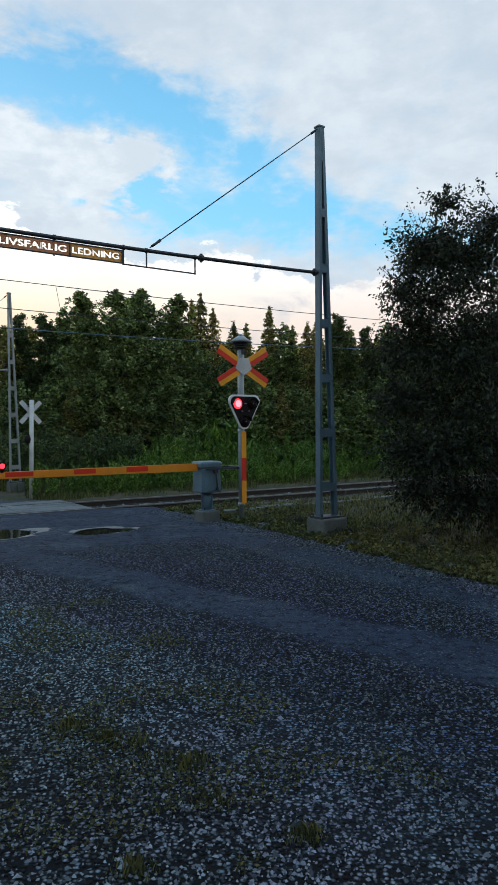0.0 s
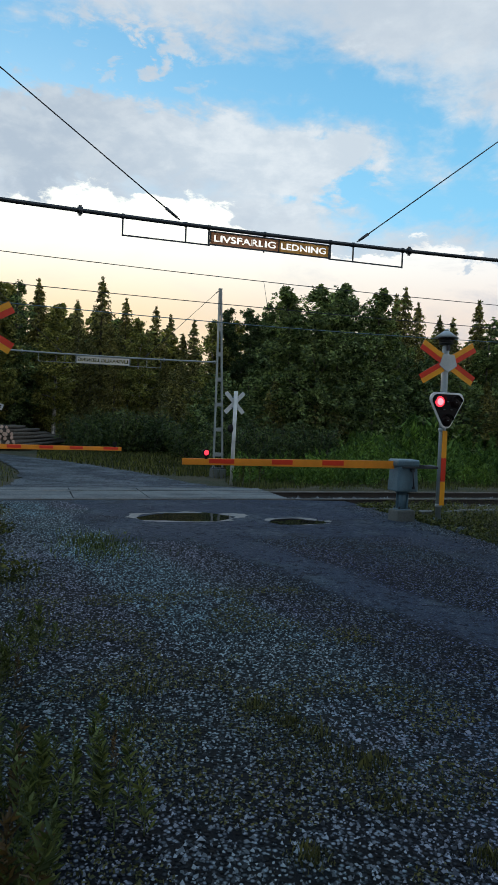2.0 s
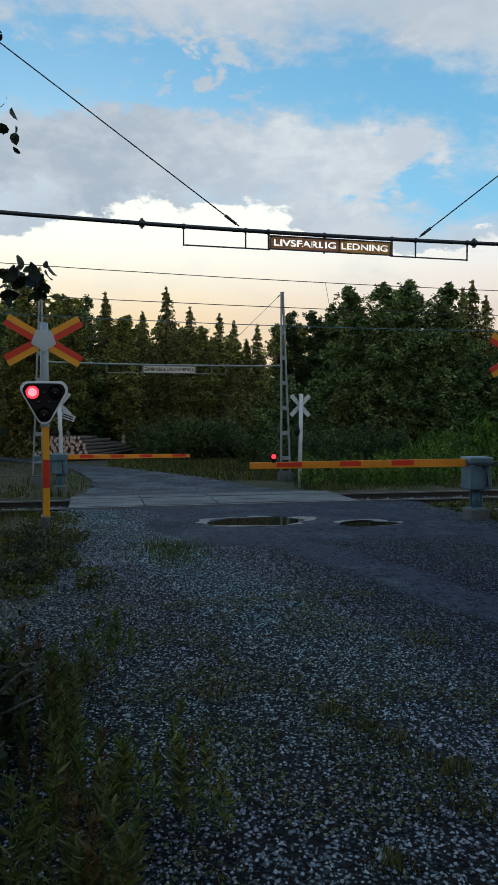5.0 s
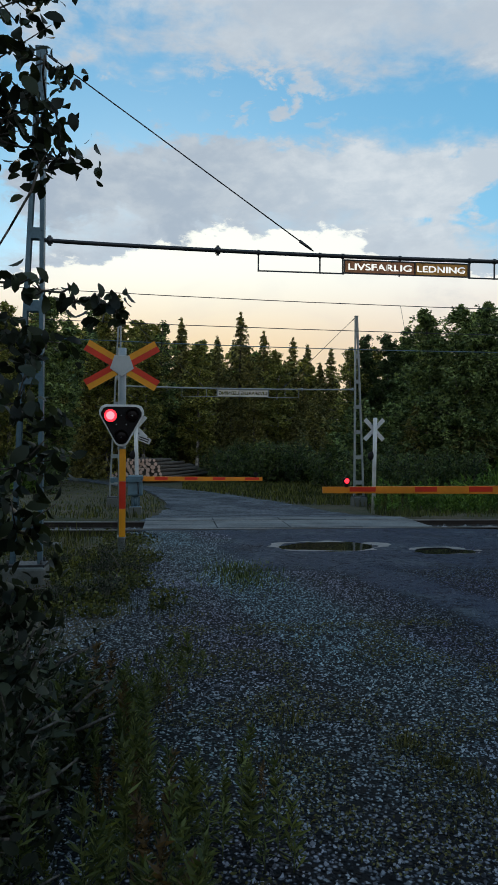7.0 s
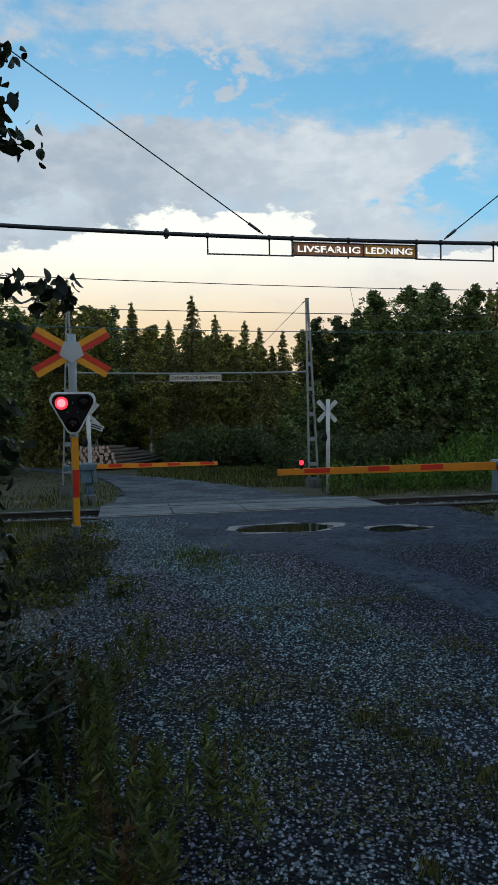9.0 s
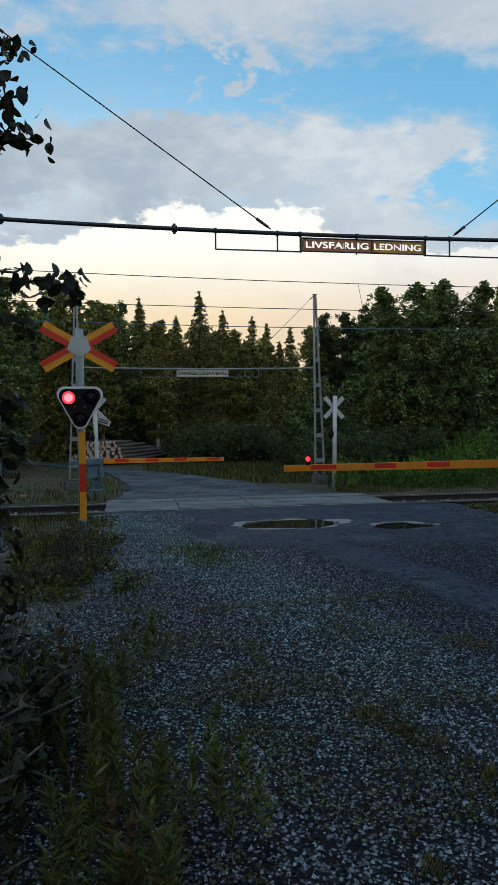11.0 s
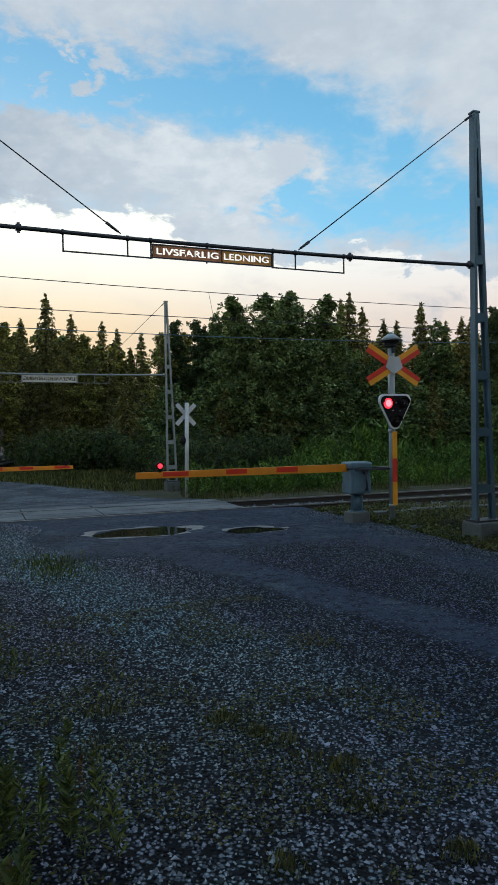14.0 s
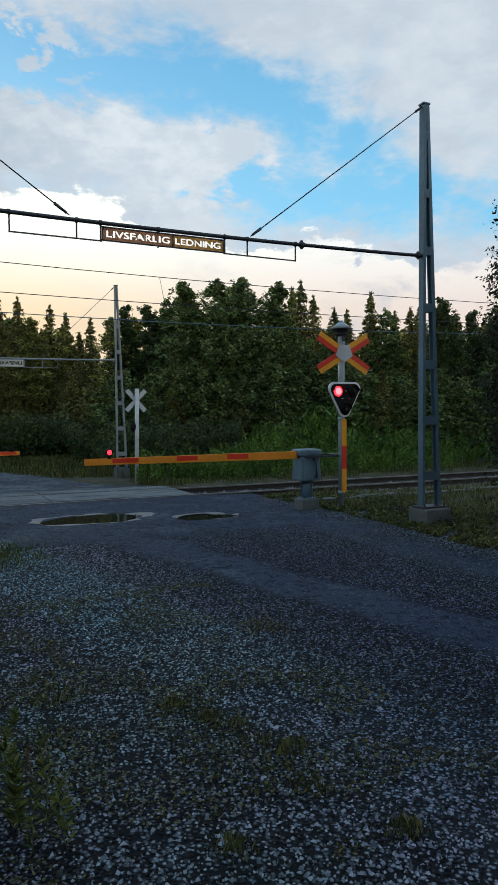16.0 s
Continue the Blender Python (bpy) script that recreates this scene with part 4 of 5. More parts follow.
# ---- barriers ----
def barrier(m, reach, stripes, lamp, label, flip=1, arms=GALV):
    ob = thing("level_crossing_barrier", m, label, "barrier", "crossing barriers")
    bm = bmesh.new()
    add_box(bm, (0.36, 0.36, 0.42), (0, 0, 0.0), bevel=0.03)
    for v in bm.verts:
        v.co += Vector((noise.noise(v.co * 7), noise.noise(v.co * 7 + Vector((9, 0, 0))), noise.noise(v.co * 7 + Vector((0, 9, 0))))) * 0.012
    part("footing", bm, CONCRETE, ob, "mossy concrete footing")
    bm = bmesh.new()
    add_rod(bm, (0, 0, 0.19), (0, 0, 0.55), 0.088, seg=20)
    add_rod(bm, (0, 0, 0.20), (0, 0, 0.23), 0.155, seg=20)
    add_rod(bm, (0, 0, 0.515), (0, 0, 0.55), 0.13, seg=20)
    part("pedestal", bm, GALV, ob)
    for a in range(0, 360, 60):
        bm = bmesh.new()
        add_box(bm, (0.05, 0.012, 0.26), (0.1 * math.cos(radians(a)), 0.1 * math.sin(radians(a)), 0.36), Matrix.Rotation(radians(a), 4, "Z"))
        part("rib", bm, GALV, ob)
    for a in (40, 140, 220, 320):
        bm = bmesh.new()
        add_rod(bm, (0.135 * math.cos(radians(a)), 0.135 * math.sin(radians(a)), 0.225), (0.135 * math.cos(radians(a)), 0.135 * math.sin(radians(a)), 0.265), 0.014, seg=6)
        part("anchor_nut", bm, DARKSTEEL, ob)
    # the cabinet is a little wider at its foot
    bm = bmesh.new()
    add_box(bm, (0.43, 0.37, 0.45), (0, 0, 0.77), bevel=0.025)
    for v in bm.verts:
        k = 1.0 - 0.09 * smooth(0.545, 0.995, v.co.z)
        v.co.x, v.co.y = v.co.x * k, v.co.y * k
    cab = part("cabinet", bm, GREYPAINT, ob, "blue-grey drive cabinet")
    bm = bmesh.new()
    add_box(bm, (0.45, 0.39, 0.13), (0, 0, 1.06), bevel=0.035)
    part("cabinet_lid", bm, GREYPAINT, cab)
    bm = bmesh.new()
    add_box(bm, (0.34, 0.014, 0.36), (0, -0.181, 0.765), Matrix.Rotation(radians(-2), 4, "X"), bevel=0.005)
    part("cabinet_door", bm, GREYPAINT, cab)
    bm = bmesh.new()
    add_rod(bm, (0.07, -0.17, 0.945), (0.07, -0.225, 0.945), 0.042, seg=14)
    add_rod(bm, (0.075, -0.215, 0.945), (0.095, -0.222, 0.635), 0.015, seg=8)
    add_box(bm, (0.05, 0.04, 0.05), (0.095, -0.21, 0.625), bevel=0.008)
    part("lock_hasp", bm, DARKSTEEL, cab)
    z = 1.02
    # counterweight arms behind the pivot
    for yy in (-0.235, 0.235):
        bm = bmesh.new()
        add_box(bm, (0.86, 0.02, 0.11 if arms is GALV else 0.035), (flip * 0.27, yy, z - 0.03), bevel=0.004)
        part("counter_arm", bm, arms, ob)
    bm = bmesh.new()
    add_box(bm, (0.10, 0.46, 0.15 if arms is GALV else 0.05), (flip * 0.64, 0, z - 0.03), bevel=0.01)
    part("counterweight", bm, arms, ob)
    # the beam, banded
    edges = [0.2] + [v for st in stripes for v in st] + [reach]
    for i in range(len(edges) - 1):
        a, b = edges[i], edges[i + 1]
        ha, hb = (0.145 - 0.04 * v / reach for v in (a, b))
        bm = bmesh.new()
        mid = (a + b) / 2
        add_box(bm, (b - a, 0.035, (ha + hb) / 2), (-flip * mid, 0, z), bevel=0.004)
        band = part("beam_band", bm, BEAM, ob)
        if i % 2:
            bm = bmesh.new()
            h = (ha + hb) / 2
            add_box(bm, (b - a, 0.042, h * 0.68), (-flip * mid, 0, z + h * 0.1), bevel=0.003)
            part("reflector", bm, RED, band, "red reflective sheet on the beam")
    if lamp:
        bm = bmesh.new()
        lx = -flip * (reach - lamp)
        add_box(bm, (0.05, 0.05, 0.09), (lx, 0, z + 0.09), bevel=0.006)
        add_rod(bm, (lx, 0.05, z + 0.15), (lx, -0.03, z + 0.15), 0.062, seg=16)
        case = part("lamp_case", bm, BLACK, ob)
        bm = bmesh.new()
        bmesh.ops.create_uvsphere(bm, u_segments=16, v_segments=8, radius=0.042)
        bmesh.ops.transform(bm, matrix=Matrix.Translation((lx, -0.035, z + 0.15)) @ Matrix.Diagonal((1, 0.4, 1, 1)), verts=bm.verts[:])
        part("lens", bm, LAMPRED, case, "glowing red lens")
    else:
        bm = bmesh.new()
        lx = -flip * (reach - 0.2)
        add_box(bm, (0.05, 0.05, 0.07), (lx, 0, z + 0.08), bevel=0.006)
        add_rod(bm, (lx, -0.04, z + 0.14), (lx, 0.05, z + 0.14), 0.06, seg=14)
        part("lamp_case", bm, BLACK, ob)
    return ob


barrier(spot(6.60, 11.2), 4.12, ((1.21, 1.62), (2.18, 2.56), (3.23, 3.67)), 0.40, "closed yellow-and-red barrier on a blue-grey drive cabinet", 1, DARKSTEEL)
barrier(spot(-1.0, 20.5), 3.72, ((0.55, 0.93), (1.42, 1.8), (2.25, 2.62), (3.2, 3.62)), 0.0, "closed yellow-and-red barrier beyond the railway", -1)


# ---- overhead line ----
def line_wire(name, n, z, sag, mid, r, mat, label):
    """A wire over the track that hangs lowest at mid and rises to both sides."""
    def height(s):
        return z + sag * min(abs(s - mid), 22.0) ** 2

    bm = bmesh.new()
    rings = []
    for s in range(-90, 121, 3):
        rings.append([bm.verts.new(at(s, n + r * math.cos(a), height(s) + r * math.sin(a))) for a in (math.tau * j / 6 for j in range(6))])
    for a, b in zip(rings, rings[1:]):
        for j in range(6):
            bm.faces.new((a[j], a[(j + 1) % 6], b[(j + 1) % 6], b[j])).smooth = True
    bmesh.ops.recalc_face_normals(bm, faces=bm.faces[:])
    solid(name, bm, mat, Matrix(), label, "wire", "overhead wires")
    return height


carrying = line_wire("carrying_wire", MID, 4.945, 0.0012, 8.5, 0.009, DARKSTEEL, "thin carrying wire of the overhead line")
contact = line_wire("contact_wire", MID, 4.335, 0.0008, 8.0, 0.009, DARKSTEEL, "thin copper contact wire above the track")
line_wire("return_wire", 18.9, 4.355, 0.0014, 6.5, 0.012, GALV, "pale green-grey return wire beside the track")
for s in (-26, -9, 5.3, 21):
    bm = bmesh.new()
    add_rod(bm, at(s, MID, carrying(s)), at(s + 0.12, MID, contact(s)), 0.005, seg=5)
    solid("dropper_wire", bm, DARKSTEEL, Matrix(), "thin dropper between the two overhead wires", "wire", "overhead wires")

# ---- vegetation ----
def unit(v):
    return v / np.maximum(np.linalg.norm(v, axis=-1, keepdims=True), 1e-9)


def leaf_cards(rg, centres, size, aspect, lean=None, shape="diamond"):
    """Folded leaves or sprays at the centres; lean pulls their long axis."""
    k = len(centres)
    d = rg.normal(size=(k, 3))
    if lean is not None:
        d = d * 0.55 + lean
    d = unit(d)
    side = unit(np.cross(d, rg.normal(size=(k, 3))))
    nor = np.cross(d, side)
    ln = (size * np.exp(rg.normal(0, 0.25, k)))[:, None]
    wd = ln * aspect
    if shape == "sliver":
        v = np.stack([centres - d * ln / 2 + side * wd / 2, centres - d * ln / 2 - side * wd / 2, centres + d * ln / 2], 1)
        f = np.array([(0, 1, 2)])
        n = 3
    elif shape == "diamond":
        v = np.stack([centres - d * ln / 2, centres + side * wd / 2 + nor * wd * 0.12, centres + d * ln / 2, centres - side * wd / 2 + nor * wd * 0.12], 1)
        f = np.array([(0, 1, 2), (0, 2, 3)])
        n = 4
    else:
        # an oval leaf of eight points, folded along its rib
        rim = ((-0.5, 0.0), (-0.28, 0.34), (0.02, 0.48), (0.30, 0.36), (0.5, 0.0), (0.30, -0.36), (0.02, -0.48), (-0.28, -0.34))
        v = np.stack([centres + d * ln * a + side * wd * b + nor * (wd * 0.3 * abs(b) - ln * 0.25 * a * a) for a, b in rim], 1)
        f = np.array([(0, 1, 7), (1, 2, 6), (1, 6, 7), (2, 3, 5), (2, 5, 6), (3, 4, 5)])
        n = 8
    return v.reshape(-1, 3), (f[None] + (np.arange(k) * n)[:, None, None]).reshape(-1, 3)


def limb(bm, pts, r0, r1, seg=6):
    for i in range(len(pts) - 1):
        a, b = i / (len(pts) - 1), (i + 1) / (len(pts) - 1)
        add_rod(bm, pts[i], pts[i + 1], r0 + (r1 - r0) * a, r0 + (r1 - r0) * b, seg)


def broadleaf(seed, h, width, low, count, leaf, leaf_mat, bark_mat, label, name="broadleaf_tree", limbs=48, tuft=0.12, peaks=1):
    """A tree with limbs, twigs and a crown of many small leaves in loose sprays."""
    rg = np.random.default_rng(seed)
    ob = thing(name, Matrix(), label, "tree")
    bm = bmesh.new()
    clumps = []
    stems = []
    for q in range(peaks):
        top = h * (0.95 if q == 0 else rg.uniform(0.78, 0.9))
        lean = rg.normal(0, 0.02, 2) + (np.array([math.cos(q * 2.2), math.sin(q * 2.2)]) * 0.09 if q else 0)
        pts = [Vector((lean[0] * h * t + 0.1 * rg.normal() * t, lean[1] * h * t + 0.1 * rg.normal() * t, top * t)) for t in np.linspace(0, 1, 7)]
        pts[0].z = -0.15
        limb(bm, pts, (0.010 * h + 0.02) * (1 if q == 0 else 0.7), 0.012, 6)
        stems.append((pts, top / (h * 0.95)))
    for i in range(limbs):
        pts, share = stems[i % peaks]
        t = low + (0.99 - low) * (i + rg.uniform(0, 1)) / limbs
        q = (t - low) / (1 - low)
        env = share * width * (0.35 + 0.65 * min(1, q * 3.5)) * (1 - q) ** 0.58 * rg.uniform(0.82, 1.12) + 0.06
        a = rg.uniform(0, math.tau)
        ln = env * rg.uniform(0.5, 1.15)
        k = min(5, int(t * 6))
        base = pts[k].lerp(pts[k + 1], t * 6 - k)
        tip = base + Vector((ln * math.cos(a), ln * math.sin(a), ln * rg.uniform(0.2, 0.8)))
        if i % 3 == 0:
            add_rod(bm, base, tip, 0.005 * h * (1.1 - t) + 0.01, 0.008, 4)
        for u in (0.3, 0.5, 0.68, 0.85, 1.0):
            clumps.append((*(base.lerp(tip, u) + Vector(rg.normal(0, 0.13 * env + 0.03, 3))), (tuft * env * 0.9 + tuft * 0.7) * rg.uniform(0.6, 1.4)))
    for pts, share in stems:
        clumps.append((*pts[6], 0.16))
    part("trunk", bm, bark_mat, ob)
    clumps = np.array(clumps)
    weight = clumps[:, 3] ** 1.4
    pick = rg.choice(len(clumps), count, p=weight / weight.sum())
    dirs = unit(rg.normal(size=(count, 3)))
    rad = clumps[pick, 3] * rg.uniform(0, 1, count) ** 0.5
    c = clumps[pick, :3] + dirs * rad[:, None] * np.array([1.1, 1.1, 1.0])
    c[:, 2] -= rg.exponential(0.06, count)
    v, f = leaf_cards(rg, c, leaf, 0.8, np.array([0, 0, -0.35]) + dirs * 0.3, "sliver")
    crown = new("crown", from_arrays("crown", v, f, [leaf_mat]))
    crown.parent = ob
    return ob


def spruce(seed, h, width, count, leaf, label):
    """A spruce: separate tiers of drooping boughs with hanging twigs under a pointed leader."""
    rg = np.random.default_rng(seed)
    ob = thing("spruce_tree", Matrix(), label, "tree")
    bm = bmesh.new()
    limb(bm, [Vector((0, 0, -0.2)), Vector((0.02, 0.03, h * 0.5)), Vector((0, 0, h))], 0.012 * h + 0.03, 0.012, 6)
    boughs, z = [], h * 0.05
    while z < h * 0.97:
        t = z / h
        reach = width * (1 - t) ** 0.85 * rg.uniform(0.75, 1.12) + 0.10
        turn = rg.uniform(0, math.tau)
        k = 7 if t < 0.8 else 5
        for q in range(k):
            boughs.append((z + rg.normal(0, 0.05), turn + math.tau * q / k + rg.normal(0, 0.2), reach * rg.uniform(0.6, 1.2), t))
        z += h * 0.022 + 0.22 * (1 - t)
    share = count / sum(r + 0.35 for _, _, r, _ in boughs)
    cs, ls = [], []
    for z, a, r, t in boughs:
        drop = r * (-0.50 + 0.75 * max(0, t - 0.4))
        d = np.array([math.cos(a), math.sin(a), 0])
        if t < 0.9:
            add_rod(bm, (0, 0, z), (r * d[0], r * d[1], z + drop), 0.018 * (1 - t) + 0.007, 0.005, 3)
        k = max(3, int(share * (r + 0.35)))
        u = rg.uniform(0.04, 1.0, k) ** 0.75
        c = np.array([0, 0, z]) + d * (r * u)[:, None] + np.array([0, 0, drop]) * (u ** 1.3)[:, None]
        c = c + np.cross(d, [0, 0, 1]) * (rg.uniform(-0.34, 0.34, k) * r * (1.05 - u * 0.85))[:, None]
        c[:, 2] -= rg.exponential(0.09, k) * (0.4 + 0.5 * r)
        cs.append(c)
        ls.append(np.tile(d * 0.55 + np.array([0, 0, -0.6]), (k, 1)))
    tip = np.stack([rg.normal(0, 0.03, 90), rg.normal(0, 0.03, 90), h * rg.uniform(0.92, 1.01, 90)], -1)
    cs.append(tip)
    ls.append(np.tile(np.array([0, 0, 0.9]), (90, 1)))
    part("trunk", bm, BARK, ob)
    v, f = leaf_cards(rg, np.concatenate(cs), leaf, 0.36, np.concatenate(ls), "sliver")
    crown = new("crown", from_arrays("crown", v, f, [NEEDLE]))
    crown.parent = ob
    return ob


DARK_LABEL, BIRCH_LABEL, SPRUCE_LABEL = "dense dark green broadleaf tree at the wood's edge", "slender birch with pale trunk and light green leaves", "dark pointed spruce in the evening wood"
DARKTREE = [broadleaf(11 + i, 10.0, 1.75, 0.05, 23000, 0.112, LEAF, BARK, DARK_LABEL, limbs=120, peaks=1 + i) for i in range(3)]
BIRCHTREE = [broadleaf(21 + i, 10.0, 1.25, 0.14, 15000, 0.098, LEAF_WARM, BIRCH, BIRCH_LABEL, "birch_tree", 110) for i in range(3)]
SPRUCE = [spruce(31 + i, 12.0, 2.6 - 0.25 * i, 10500, 0.232, SPRUCE_LABEL) for i in range(3)]
# these birches wear the leaf colour darkened to stand for shade
TALLBIRCH = [broadleaf(25 + i, 10.0, 1.15, 0.40, 13000, 0.095, SHADED_LEAF, BIRCH, "tall birch with a bare pale trunk and thin crown", "birch_tree", 80) for i in range(2)]
# sparser trees for the rows behind
DARKBACK = [broadleaf(41, 10.0, 2.2, 0.06, 5600, 0.26, LEAF, BARK, DARK_LABEL, limbs=60, tuft=0.17)]
BIRCHBACK = [broadleaf(42, 10.0, 1.6, 0.12, 5000, 0.21, LEAF_WARM, BIRCH, BIRCH_LABEL, "birch_tree", 50, tuft=0.15)]
SPRUCEBACK = [spruce(43, 12.0, 2.7, 5600, 0.34, SPRUCE_LABEL)]
# young trees at the wood's edge
DARKLOW = [broadleaf(44 + i, 10.0, 2.4, 0.03, 6000, 0.22, LEAF, BARK, "young dark green broadleaf tree at the wood's edge", limbs=80, tuft=0.17, peaks=2) for i in range(2)]
SPRUCELOW = [spruce(47, 12.0, 3.2, 6000, 0.33, "young spruce with drooping boughs at the wood's edge")]
KINDS = {"t": (TALLBIRCH, 10.0), "d": (DARKTREE, 10.0), "b": (BIRCHTREE, 10.0), "s": (SPRUCE, 12.0), "D": (DARKBACK, 10.0), "B": (BIRCHBACK, 10.0), "S": (SPRUCEBACK, 12.0),
         "e": (DARKLOW, 10.0), "y": (SPRUCELOW, 12.0)}
used = set()
wood_rng = random.Random(5)


def pick_model(models, rng):
    """A model that stands nowhere yet, or any of them."""
    fresh = [ob for ob in models if ob.name not in used]
    return fresh[0] if fresh else rng.choice(models)


def plant(kind, bearing, dist, top, wide=1.0):
    """A tree at a bearing and distance from the roadside, its top at an angle above eye height."""
    models, tall = KINDS[kind]
    ob = pick_model(models, wood_rng)
    x, y = -dist * math.sin(radians(bearing)), dist * math.cos(radians(bearing))
    g = level(sn(x, y)[1]) - 0.05
    k = (EYE + dist * math.tan(radians(top)) - g) / tall
    m = pose(x, y, g, 0, 0, wood_rng.uniform(0, 360))
    if ob.name not in used:
        used.add(ob.name)
        ob.matrix_world = m
    else:
        ob = copy_thing(ob, m)
    ob.scale = (k * wide, k * wide, k)
    return ob


# tree tops that stand out, from the far left of the wood to its right end
LEFT = [("b", 46.5, 40, 11.2), ("d", 44.0, 41, 11.8), ("d", 41.0, 52, 11.4), ("b", 38.9, 47, 11.2), ("s", 38.2, 47, 11.6), ("b", 36.2, 45, 10.2), ("d", 34.9, 47, 10.2),
        ("s", 33.15, 50, 9.9), ("b", 31.8, 46, 8.6), ("s", 30.2, 55, 8.6), ("s", 28.3, 50, 10.5), ("s", 26.4, 52, 9.0), ("b", 25.2, 47, 8.0), ("s", 24.0, 52, 8.5), ("s", 22.8, 54, 7.9)]
MIDDLE = [("s", 20.9, 50, 7.6), ("b", 19.2, 36, 8.4), ("t", 18.0, 37, 9.2), ("t", 16.3, 37, 9.2), ("d", 15.0, 38, 9.0), ("d", 12.9, 31, 11.3), ("d", 10.9, 30, 11.6),
          ("d", 9.2, 31, 11.7), ("d", 7.9, 34, 10.3), ("d", 5.9, 33, 11.1), ("d", 12.0, 37, 10.6), ("d", 10.0, 37, 10.9), ("d", 6.9, 37, 10.2), ("d", 14.0, 37, 9.9), ("s", 3.9, 38, 10.5), ("s", 2.9, 42, 9.4), ("s", 4.6, 39, 10.0), ("d", 3.6, 34, 7.6)]
RIGHT = [("s", 1.2, 40, 8.4), ("s", 0.2, 41, 8.2), ("s", -1.7, 37, 9.5), ("d", -2.2, 36, 8.8), ("s", -3.6, 42, 8.0), ("s", -4.8, 40, 8.3), ("s", -5.6, 42, 8.6),
         ("t", -7.0, 34, 9.5), ("t", -8.4, 34.5, 9.3), ("t", -9.6, 36, 8.3), ("d", -11.5, 36, 8.6), ("d", -14, 38, 9), ("d", -18, 38, 9), ("d", -23, 38, 9), ("d", 50, 40, 11), ("d", 55, 40, 11)]
for row in LEFT + MIDDLE + RIGHT:
    plant(*row, {"d": 1.32, "b": 1.4, "t": 1.2, "s": 1.25}[row[0]])
# lower trees that fill the wood's edge and the rows behind
for i in range(58):
    b = -26 + 84 * (i + wood_rng.uniform(-0.3, 0.3)) / 58
    far = 44 + 8 * smooth(18, 30, b)
    plant(wood_rng.choice("DBS"), b, far + wood_rng.uniform(2, 9), 7.4 + wood_rng.uniform(-0.9, 0.8) + 0.9 * smooth(23, 26, b) + (1.3 if b > 33 else 0) - (1.7 if 20.3 < b < 23 else 0), 1.4)
for i in range(40):
    b = -22 + 76 * (i + wood_rng.uniform(-0.3, 0.3)) / 40
    near = 31 + 18 * smooth(17, 26, b) - 9 * smooth(42.5, 45, b) + (2 if b < 4 else 0)
    plant(wood_rng.choice("eeey" if b < 20 else "y"), b, near + wood_rng.uniform(-1, 2.5), 3.9 + wood_rng.uniform(-1.2, 1.4), 1.5)


# unseen trees added behind the roadside to block sky light from the ground
for i in range(16):
    b = 75 + 250 * (i + wood_rng.uniform(-0.3, 0.3)) / 16
    plant("D", b, wood_rng.uniform(10, 15), wood_rng.uniform(20, 31), 2.3)
# spruces along the road's bend
for i in range(17):
    b = 22.2 + 1.15 * i + wood_rng.uniform(-0.4, 0.4)
    plant("s", b, wood_rng.uniform(46.5, 49.5), wood_rng.uniform(4.2, 7.6), 1.15)


# bushes: willow scrub and tall herbs
def bush(seed, h, width, count, leaf, mat, label, name="bush", upright=0.5):
    rg = np.random.default_rng(seed)
    ob = thing(name, Matrix(), label, "bush")
    bm = bmesh.new()
    cs, ls = [], []
    for i in range(16):
        a, r = rg.uniform(0, math.tau), width * rg.uniform(0.1, 1) ** 0.7
        top = Vector((r * math.cos(a), r * math.sin(a), h * rg.uniform(0.6, 1.0) * (1 - 0.35 * (r / width) ** 2)))
        base = Vector((top.x * 0.35, top.y * 0.35, -0.05))
        limb(bm, [base, base.lerp(top, 0.5) + Vector((0, 0, 0.1)), top], 0.018, 0.005, 3)
        k = count // 16
        u = rg.uniform(0.15, 1.02, k)
        c = np.array(base)[None] + (np.array(top) - np.array(base))[None] * u[:, None] + rg.normal(0, 0.12 * width + 0.03, (k, 3)) * (1.15 - 0.5 * u)[:, None]
        c[:, 2] = np.maximum(c[:, 2], 0.03)
        cs.append(c)
        ls.append(np.tile(np.array([0, 0, upright]), (k, 1)))
    part("branching", bm, BARK, ob)
    v, f = leaf_cards(rg, np.concatenate(cs), leaf, 0.36, np.concatenate(ls), "sliver")
    crown = new("foliage", from_arrays("foliage", v, f, [mat]))
    crown.parent = ob
    return ob


